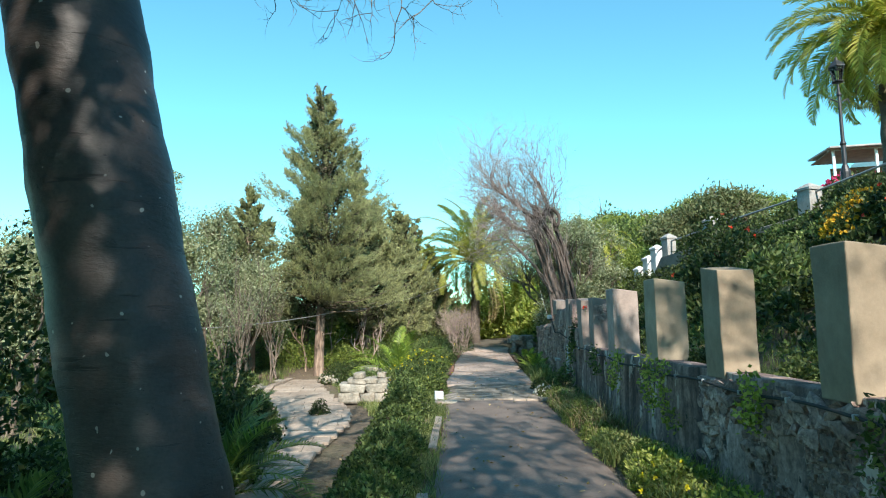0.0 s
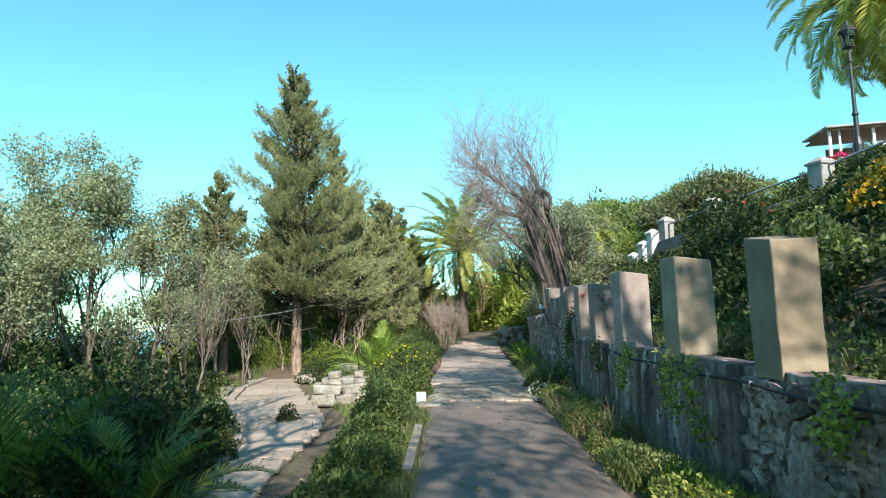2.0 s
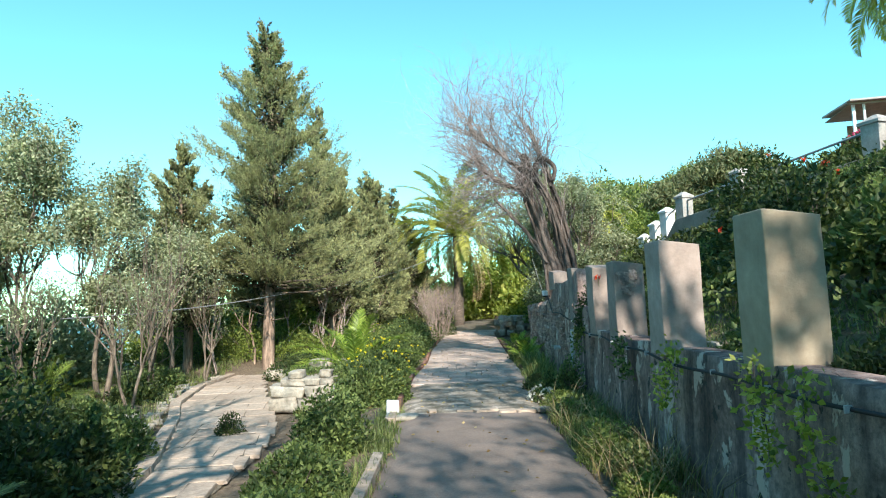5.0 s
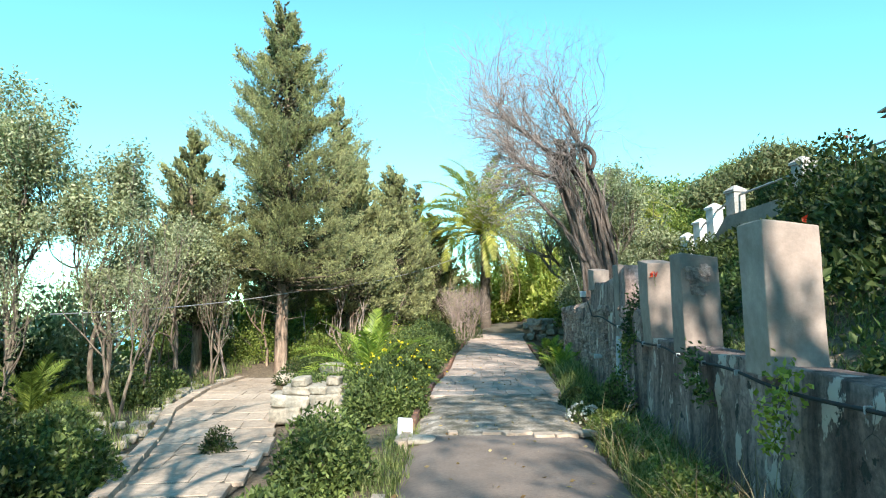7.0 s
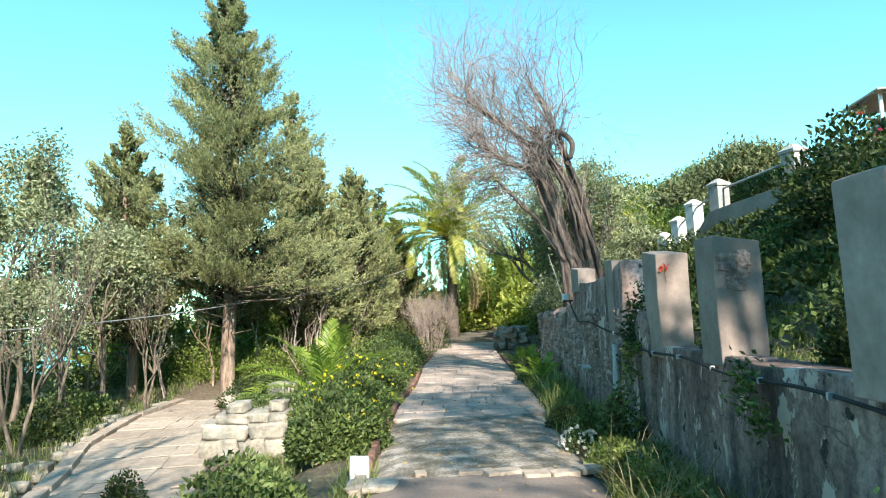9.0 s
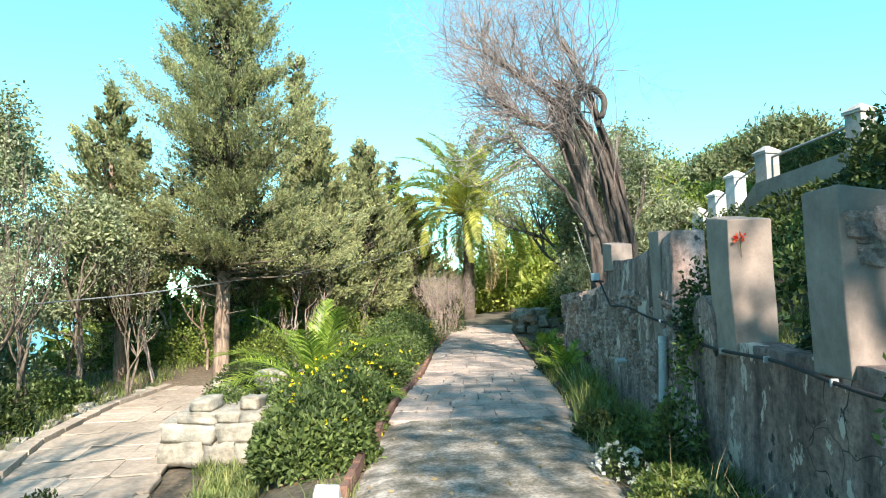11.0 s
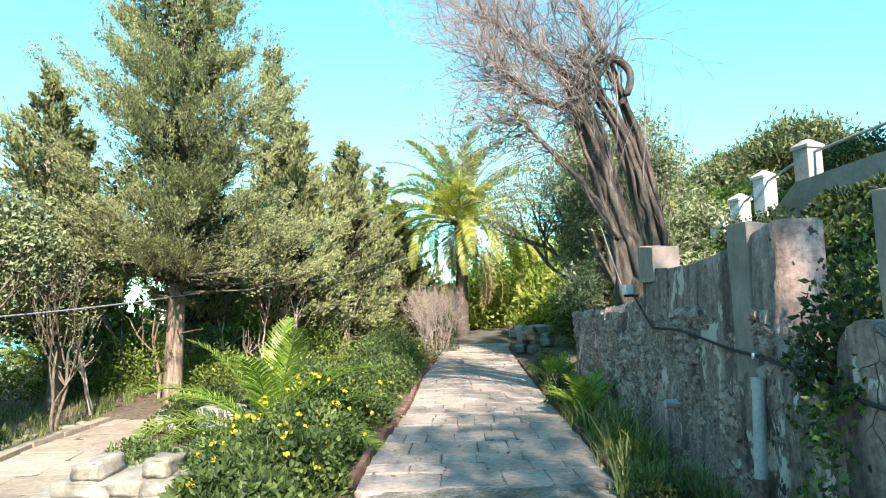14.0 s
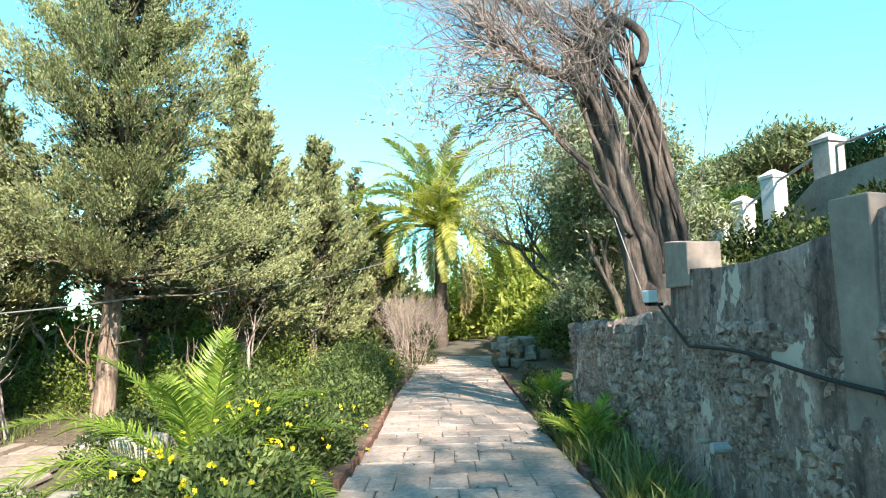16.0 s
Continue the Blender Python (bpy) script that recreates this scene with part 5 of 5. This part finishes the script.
ob.matrix_world = pose(-1.55, 17.3, -0.18) @ Matrix.Diagonal((1.5, 1.2, 0.62, 1))
tagged(ob, "low mound of earth behind the rock pier", "mound")
for x, y, z, s in ((-2.25, 20.0, 0.1, 0.5), (-1.75, 20.4, 0.0, 0.4), (-2.6, 19.2, -0.25, 0.36), (-2.0, 21.3, -0.05, 0.6), (-3.9, 22.3, -0.3, 0.4), (-3.6, 22.0, -0.34, 0.3), (-4.1, 23.0, -0.3, 0.45)):
    rock(x, y, z, s, s * 0.8, s * 0.6)
for k in range(34):
    y = 8.0 + k * 0.45
    x = float(along(LOW_L, y)) - rr.uniform(0.3, 0.75)
    s = rr.uniform(0.12, 0.32)
    rock(x, y, float(ground_z(x, y)) + s * 0.12, s, s * 0.8, s * 0.6)
for k in range(46):
    y = rr.uniform(9, 23)
    x = float(along(LOW_L, y)) - rr.uniform(0.7, 2.6)
    s = rr.uniform(0.07, 0.22)
    rock(x, y, float(ground_z(x, y)) + s * 0.1, s, s * 0.8, s * 0.6)
far_pier = thing("rubble_pier", "low crumbling pier of stacked rubble at the path bend", "stone wall", pose(0, 0, 0))
for k in range(42):
    lay = k // 11
    ob = part("rock", rocks[k % 6], None, far_pier)
    ob.matrix_local = pose(3.45 + rr.uniform(-0.1, 0.9), 30.4 + (k % 11) * 0.2, float(path_z(31)) + 0.08 + lay * 0.19, rr.uniform(-8, 8), rr.uniform(-8, 8), rr.uniform(0, 90)) @ Matrix.Diagonal((rr.uniform(0.24, 0.42), 0.3, 0.23, 1))
for k in range(7):
    rock(4.6 + k * 0.35, 38.6 - k * 0.2, 0.62, 0.6, 0.5, 0.6, "dark shaded boulder at the end of the path")
for x, y, s in ((3.35, 8.1, 0.16), (3.5, 11.0, 0.18), (3.3, 9.4, 0.12), (3.45, 7.4, 0.1), (3.3, 5.6, 0.14)):
    rock(x, y, float(ground_z(x, y)) + s * 0.15, s, s, s * 0.6, "small loose stone on the bank")


# ---- grass and weeds ----
def blades(name, label, pts, height, width, mat, seed, lean=0.5, per=1):
    """Curved grass blades from the points given."""
    r = np.random.default_rng(seed)
    p = np.repeat(np.asarray(pts, float), per, 0)
    n = len(p)
    p = p + np.concatenate([r.normal(size=(n, 2)) * 0.035, np.zeros((n, 1))], 1)
    a = r.uniform(0, 6.283, n)
    d = np.stack([np.cos(a), np.sin(a), 0 * a], 1)
    s = np.stack([-np.sin(a), np.cos(a), 0 * a], 1)
    H = (height * r.uniform(0.45, 1.2, n))[:, None]
    B = (lean * r.uniform(0.2, 1.3, n))[:, None] * H
    up = np.array([[0, 0, 1.0]])
    vs = []
    for k in (0.0, 0.4, 0.75, 1.0):
        c = p + up * H * (k - 0.22 * k * k * lean) + d * B * k * k
        w = width * (1 - k) ** 0.6 + 0.0006
        vs += [c - s * w, c + s * w]
    v = np.stack(vs, 1)
    i = np.arange(n)[:, None] * 8
    f = np.concatenate([np.concatenate([i + k, i + k + 1, i + k + 3, i + k + 2], 1) for k in (0, 2, 4)])
    return tagged(new(name, np_mesh(name, v, f, mat)), label, "grass", kind="stuff")


r = np.random.default_rng(90)


def verge(n, y0, y1, a, b):
    y = r.uniform(y0, y1, n)
    lo, hi = a(y), b(y)
    x = lo + (hi - lo) * r.uniform(0, 1, n)
    return np.stack([x, y, ground_z(x, y) - 0.02], 1)


edge = lambda y: along(RIGHT, y) + 0.02
foot = lambda y: wall_x(y) - 0.04
keep = verge(2600, 1, 22, edge, foot)
clump = np.array([noise.noise((a * 1.1, b * 1.1, 4.0)) for a, b in keep[:, :2]])
blades("verge_grass", "green and straw-coloured grass at the wall's foot", keep[clump > -0.05], 0.30, 0.005, grass_leaf, 91, 0.8, 7)
dry = verge(55, 8.5, 12.5, edge, foot)
blades("dry_grass", "long dry straw grass leaning from the verge", dry, 0.6, 0.004, dry_leaf, 92, 1.0, 7)
left = verge(900, 2, 14, lambda y: along(LEFT, y) - 0.3, lambda y: along(LEFT, y) + 0.02)
blades("edge_grass", "thin grass along the path edge", left, 0.14, 0.004, grass_leaf, 93, 0.7, 5)
rough = verge(2600, 6, 26, lambda y: along(LOW_L, y) - 5.5, lambda y: along(LOW_L, y) - 0.3)
blades("wild_grass", "wild grass among the trees beside the lower path", rough, 0.25, 0.006, grass_leaf, 94, 0.7, 6)
lawn = verge(1500, 14, 27, lambda y: along(LOW_R, y) + 0.4, lambda y: along(LEFT, y) - 1.0)
blades("garden_grass", "fresh green weeds between rocks and hedge", lawn, 0.18, 0.007, grass_leaf, 95, 0.7, 6)
bank = verge(1900, 1, 16, lambda y: wall_x(y) + 0.45, lambda y: wall_x(y) + 2.2)
blades("bank_grass", "grass and weeds on the soil above the wall", bank, 0.14, 0.006, grass_leaf, 96, 0.8, 6)
for k, (x, y, h) in enumerate(((2.62, 17.5, 0.5), (2.7, 18.2, 0.5), (2.75, 19.0, 0.45), (2.6, 16.9, 0.42), (2.85, 20.4, 0.4), (3.0, 22.8, 0.45), (2.45, 16.2, 0.3))):
    c = np.array([[x, y, float(ground_z(min(x, 2.6), y))]]) + np.concatenate([r.normal(size=(40, 2)) * 0.12, np.zeros((40, 1))], 1)
    tagged(blades("iris_clump", "clump of sword-shaped green leaves at the wall", c, h, 0.013, grass_leaf, 900 + k, 0.6, 4), category="plant", kind="thing", group="leafy clumps at the wall")
for k, (x, y, L) in enumerate(((2.75, 19.6, 0.7), (2.95, 22.9, 0.7))):
    palm("young_palm", "small feathery palm seedling at the wall's foot", x, y, 0.08, L, 9, 930 + k, palm_young, z=-0.06, low=0.4, leaflet=0.2, droop=1.0, pairs=26, dry=0)
for i, (x, y, rx, ry, h, m) in enumerate(((2.35, 14.6, 0.25, 0.35, 0.45, green_leaf), (2.55, 14.0, 0.22, 0.3, 0.62, green_leaf), (2.3, 15.6, 0.28, 0.4, 0.28, dark_leaf), (2.2, 9.6, 0.3, 0.5, 0.35, grass_leaf), (2.1, 7.7, 0.35, 0.6, 0.42, grass_leaf), (2.05, 6.2, 0.4, 0.6, 0.40, bright_leaf), (2.0, 4.6, 0.4, 0.6, 0.35, bright_leaf), (2.3, 11.6, 0.3, 0.5, 0.3, grass_leaf), (2.4, 12.8, 0.3, 0.4, 0.3, green_leaf), (2.75, 20.6, 0.35, 0.6, 0.5, dark_leaf), (2.9, 21.8, 0.35, 0.6, 0.55, dark_leaf), (3.1, 23.6, 0.4, 0.8, 0.55, dark_leaf), (3.35, 25.4, 0.45, 0.9, 0.5, green_leaf), (3.7, 27.6, 0.45, 1.0, 0.45, dark_leaf))):
    shrub("verge_weed", "leafy green weed at the foot of the wall", x, y, rx, ry, h, m, 1800, 0.05, 0.016, 950 + i, z=-0.08, inner=0.2, lump=0.6)
for i, (y, w, h) in enumerate(((3.0, 0.5, 0.34), (3.9, 0.45, 0.30), (5.2, 0.5, 0.36), (5.9, 0.4, 0.26), (6.9, 0.45, 0.34), (8.4, 0.4, 0.30), (9.0, 0.35, 0.25), (10.3, 0.35, 0.3), (11.0, 0.3, 0.26), (12.2, 0.3, 0.3), (13.3, 0.28, 0.28))):
    x = float(along(RIGHT, y)) + 0.3
    shrub("verge_weed", "sprawling yellow-green weed on the grassy verge", x, y, 0.26, w, h, weed_leaf, 2600, 0.045, 0.011, 1100 + i, z=-0.08, inner=0.15, lump=0.8, flowers=9 if i < 4 else 0, petal=yellow_petal, petal_size=0.03)
shrub("white_flower", "small plant covered in white blossoms", 2.15, 14.1, 0.2, 0.28, 0.22, green_leaf, 700, 0.03, 0.01, 980, z=-0.07, flowers=60, petal=white_petal, petal_size=0.03)
for i, (x, y, rx, ry, h, m) in enumerate(((3.35, 5.6, 0.35, 0.55, 0.35, green_leaf), (3.2, 7.5, 0.25, 0.5, 0.2, dark_leaf), (3.15, 10.95, 0.22, 0.45, 0.55, dark_leaf), (3.2, 12.7, 0.25, 0.4, 0.65, dark_leaf), (3.05, 14.35, 0.32, 0.45, 0.75, dark_leaf), (3.3, 9.4, 0.3, 0.4, 0.3, green_leaf), (3.6, 16.3, 0.4, 0.9, 1.2, dark_leaf))):
    shrub("wall_plant", "trailing green plant on top of the wall", x, y, rx, ry, h, m, 2200, 0.05, 0.016, 1000 + i, z=0.93, inner=0.2, lump=0.6)


def vine(y, length, seed, mat):
    """A strand of creeper hanging down the wall's face."""
    q = np.random.default_rng(seed)
    t = thing("hanging_vine", "thin leafy creeper hanging down the wall", "plant", pose(float(wall_x(y)) - 0.06, y, 1.0))
    k = np.linspace(0, 1, 12)
    p = np.stack([-0.03 - 0.05 * np.sin(k * 3), 0.1 * np.sin(k * 4 + seed), 0.04 - k * length], 1)
    v, f = tubes([(p, np.full(12, 0.004))], 5)
    part("stem", np_mesh("stem", v, f, bark, True), None, t)
    c = p[q.integers(0, 12, 260)] + q.normal(size=(260, 3)) * np.array([0.04, 0.09, 0.04])
    v, f = leaf_cloud(q, c, 0.05, 0.017, np.array([[-1, 0, 0.2]]), 0.4)
    part("foliage", np_mesh("foliage", v, f, mat), None, t)


for y, L, s in ((7.4, 0.7, 1), (8.0, 0.55, 2), (5.3, 0.4, 3), (9.6, 0.5, 4), (14.2, 0.35, 5), (3.6, 0.6, 6), (11.2, 0.4, 7)):
    vine(y, L, s, bright_leaf if s < 5 else green_leaf)
for k, (x, y, z) in enumerate(((2.94, 13.46, 1.80), (7.2, 16.4, 4.2), (6.2, 13.0, 3.3))):
    t = thing("red_flower", "bright red blossom on a thin stalk", "flower", pose(x, y, z))
    v, f = leaf_cloud(np.random.default_rng(k), np.random.default_rng(k).normal(size=(22, 3)) * 0.014, 0.03, 0.012)
    part("blossom", np_mesh("blossom", v, f, red_petal), None, t)
    part("stalk", bar(bmesh.new(), (0, 0, 0), (0.02, 0.03, -0.14), 0.003, 5), green_leaf, t)
litter = np.concatenate([verge(500, 2, 30, lambda y: along(LEFT, y) - 0.5, lambda y: along(RIGHT, y) + 0.5), verge(900, 6, 26, lambda y: along(LOW_L, y) - 4, lambda y: along(LEFT, y) - 0.5), verge(900, 1, 16, lambda y: wall_x(y) + 0.5, lambda y: wall_x(y) + 2.5)])
on = (litter[:, 0] > along(LEFT, litter[:, 1])) & (litter[:, 0] < along(RIGHT, litter[:, 1]))
litter[:, 2] = np.where(on, path_z(litter[:, 1]) + 0.012, litter[:, 2] + 0.04)
v, f = leaf_cloud(r, litter, 0.05, 0.014, r.normal(size=(len(litter), 3)) * np.array([1, 1, 0.1]), 0.8)
tagged(new("leaf_litter", np_mesh("leaf_litter", v, f, dry_leaf)), "scattered dry brown leaves", "leaves", kind="stuff")


# ---- pieces of walls and paving ----
def slab_mesh(seed, mat):
    """A unit paving slab with chipped, softened edges."""
    q = np.random.default_rng(seed)
    b = bmesh.new()
    ring = []
    for sx, sy in ((-1, -1), (1, -1), (1, 1), (-1, 1)):
        c = q.uniform(0.02, 0.09)
        a, d = (sx * 0.5, sy * (0.5 - c)), (sx * (0.5 - c), sy * 0.5)
        ring += [a, d] if sx * sy < 0 else [d, a]
    ring = sorted(ring, key=lambda p: math.atan2(p[1], p[0]))
    jit = q.uniform(-0.012, 0.012, (8, 2))
    low = [b.verts.new((x, y, -0.5)) for x, y in ring]
    mid = [b.verts.new((x + j[0], y + j[1], 0.25)) for (x, y), j in zip(ring, jit)]
    top = [b.verts.new(((x + j[0]) * 0.965, (y + j[1]) * 0.955, 0.5)) for (x, y), j in zip(ring, jit)]
    for lo, hi in ((low, mid), (mid, top)):
        for k in range(8):
            b.faces.new((lo[k], lo[(k + 1) % 8], hi[(k + 1) % 8], hi[k]))
    b.faces.new(top)
    me = bpy.data.meshes.new("slab")
    b.to_mesh(me)
    b.free()
    me.materials.append(mat)
    return me


q = np.random.default_rng(5)


def pave(parent, a, b, y0, y1, mat, depth, wide, level, gap):
    """Courses of slabs of uneven width between two edge lines."""
    kinds = [slab_mesh(k, mat) for k in range(8)]
    y = y0
    while y < y1:
        d = depth * q.uniform(0.6, 1.45)
        m = y + d / 2
        lo, hi = float(along(a, m)), float(along(b, m))
        cuts = [lo]
        while cuts[-1] < hi - 0.12:
            cuts.append(min(hi, cuts[-1] + wide * q.uniform(0.45, 1.7)))
        cuts[-1] = hi
        skew = (float(along(a, m + 0.5)) - float(along(a, m - 0.5)))
        for x0, x1 in zip(cuts, cuts[1:]):
            ob = part("slab", kinds[q.integers(8)], None, parent)
            z = float(path_z(m)) + level + q.uniform(-0.005, 0.005)
            ob.matrix_local = pose((x0 + x1) / 2, m + q.uniform(-0.03, 0.03), z, q.uniform(-0.5, 0.5), q.uniform(-0.5, 0.5), -math.degrees(math.atan(skew)) * 0.6 + q.uniform(-3, 3)) @ Matrix.Diagonal((x1 - x0 - gap, d - gap, 0.05, 1))
        y += d


pave(path_far, LEFT, RIGHT, 16.4, 33.5, flag, 0.44, 0.50, -0.02, 0.007)
pave(path_low, LOW_L, LOW_R, 5.5, 23.2, cream_flag, 0.62, 0.62, -0.402, 0.010)
edge_kinds = [slab_mesh(40 + k, cream_flag) for k in range(5)]
x = 0.12
while x < 2.05:
    w = q.uniform(0.10, 0.30)
    if q.random() > 0.22:
        ob = part("edge_stone", edge_kinds[q.integers(5)], None, path_mossy)
        ob.matrix_local = pose(x + w / 2, 13.08 + 0.12 * math.sin(x * 3.1) + q.uniform(-0.06, 0.06), 0.002, q.uniform(-2, 2), q.uniform(-2, 2), q.uniform(-25, 25)) @ Matrix.Diagonal((w, q.uniform(0.10, 0.24), 0.05, 1))
    x += w
brick = block((1, 1, 1), (0, 0, 0), 0.06)
brick_me = bpy.data.meshes.new("brick")
brick.to_mesh(brick_me)
brick.free()
brick_me.materials.append(brick_red)
for table, y0, y1, side in ((LEFT, 13.75, 30.0, -0.06), (RIGHT, 16.6, 28.5, 0.06)):
    for y in np.arange(y0, y1, 0.235):
        if q.random() < 0.06:
            continue
        x = float(along(table, y)) + side
        dx = float(along(table, y + 0.1) - along(table, y - 0.1)) / 0.2
        ob = part("brick", brick_me, None, path_far)
        ob.matrix_local = pose(x, y, float(path_z(y)) - 0.012 + q.uniform(-0.018, 0.012), q.uniform(-3, 3), q.uniform(-4, 4), -math.degrees(math.atan(dx)) + q.uniform(-3, 3)) @ Matrix.Diagonal((0.065, 0.22, 0.11, 1))
kerb = block((1, 1, 1), (0, 0, 0), 0.03)
kerb_me = bpy.data.meshes.new("kerb_stone")
kerb.to_mesh(kerb_me)
kerb.free()
kerb_me.materials.append(cream_flag)
for table, y0, y1, side, w in ((LOW_L, 6.0, 23.0, -0.1, 0.2), (LEFT, 4.0, 13.2, -0.08, 0.10)):
    low = 0.0 if table is LEFT else -0.385
    y = y0
    while y < y1:
        L = q.uniform(0.6, 1.1)
        x = float(along(table, y + L / 2)) + side
        dx = float(along(table, y + L) - along(table, y)) / L
        if table is LEFT and q.random() < 0.55:
            y += L
            continue
        ob = part("kerb_stone", kerb_me, None, path_low)
        ob.matrix_local = pose(x, y + L / 2, low + (-0.03 if table is LEFT else 0.015), q.uniform(-1, 1), q.uniform(-3, 3), -math.degrees(math.atan(dx))) @ Matrix.Diagonal((w, L - 0.02, 0.12, 1))
        y += L
wall_stones = [stone_mesh(20 + k, rubble, 0.2) for k in range(8)]


def face_stones(parent, y0, y1, z0, z1, course, length, limit, skip):
    """Rubble that shows through the broken plaster of a wall face."""
    z, made = z0, 0
    while z < z1:
        h = course * q.uniform(0.75, 1.3)
        y = y0 + q.uniform(0, 0.1)
        while y < y1 and made < limit:
            L = length * q.uniform(0.5, 1.5)
            if noise.noise((y * 1.1, z * 1.6, 7.7)) > skip:
                ob = part("stone", wall_stones[q.integers(8)], None, parent)
                ob.matrix_local = pose(float(wall_x(y + L / 2)) + 0.045 + q.uniform(-0.016, 0.012), y + L / 2, z + h / 2 + q.uniform(-0.02, 0.02), q.uniform(-28, 28), q.uniform(-8, 8), 2 + q.uniform(-10, 10)) @ Matrix.Diagonal((0.15, L * 1.0, h * q.uniform(0.8, 1.15), 1))
                made += 1
            y += L
        z += h


def small_rubble(parent, y0, y1, z0, z1, seed, course=0.062, length=0.085):
    """The small stones between the larger ones, as one joined piece."""
    r = np.random.default_rng(seed)
    box = np.array([wall_stones[0].vertices[i].co for i in range(len(wall_stones[0].vertices))])
    face = np.array([list(p.vertices) for p in wall_stones[0].polygons])
    vs, fs, z, n = [], [], z0, 0
    while z < z1:
        h = course * r.uniform(0.7, 1.3)
        y = y0
        while y < y1:
            L = length * r.uniform(0.5, 1.6)
            if noise.noise((y * 1.3, z * 1.9, 2.2 + seed)) > -0.16:
                wob = box * (1 + r.normal(size=box.shape) * 0.10)
                a = r.uniform(-0.35, 0.35)
                v = wob * np.array([0.11, L, h])
                v = np.stack([v[:, 0], v[:, 1] * math.cos(a) - v[:, 2] * math.sin(a), v[:, 1] * math.sin(a) + v[:, 2] * math.cos(a)], 1)
                vs.append(v + np.array([float(wall_x(y + L / 2)) + 0.05 + r.uniform(-0.018, 0.01), y + L / 2, z + h / 2]))
                fs.append(face + n)
                n += len(box)
            y += L
        z += h
    ob = part("small_rubble", np_mesh("small_rubble", np.concatenate(vs), np.concatenate(fs), rubble), None, parent, "small broken stones in crumbling mortar")
    return tagged(ob, kind="stuff")


small_rubble(wall_high, 15.0, 18.0, 0.0, 1.32, 3)
small_rubble(wall_rubble, 18.05, 22.2, 0.0, 1.28, 4)
small_rubble(wall_main, 2.4, 5.6, 0.0, 0.75, 5)
face_stones(wall_high, 15.0, 18.0, 0.0, 1.4, 0.075, 0.12, 298, 0.0)
face_stones(wall_rubble, 18.05, 22.2, 0.0, 1.32, 0.09, 0.14, 298, -0.12)
face_stones(wall_main, 2.0, 6.6, 0.0, 0.85, 0.10, 0.15, 150, 0.0)
for y in np.arange(18.3, 22.2, 0.28):
    ob = part("coping_stone", wall_stones[q.integers(8)], None, wall_rubble)
    zt = float(np.interp(y, [18.05, 22.3], [1.45, 1.15]))
    ob.matrix_local = pose(float(wall_x(y)) + 0.12 + q.uniform(-0.05, 0.08), y, zt + 0.03, q.uniform(-12, 12), q.uniform(-12, 12), q.uniform(0, 90)) @ Matrix.Diagonal((0.26, 0.3, 0.16, 1))
crumbling = [o for o in scene.objects if o.name.startswith("pillar")][6]
for k in range(14):
    ob = part("stone", wall_stones[k % 8], None, crumbling)
    ob.matrix_local = pose(-0.14 + 0.2 * q.random(), -0.15, 0.56 + 0.3 * q.random() ** 0.7, q.uniform(-12, 12), q.uniform(-12, 12), q.uniform(-12, 12)) @ Matrix.Diagonal((q.uniform(0.06, 0.13), 0.05, q.uniform(0.05, 0.1), 1))
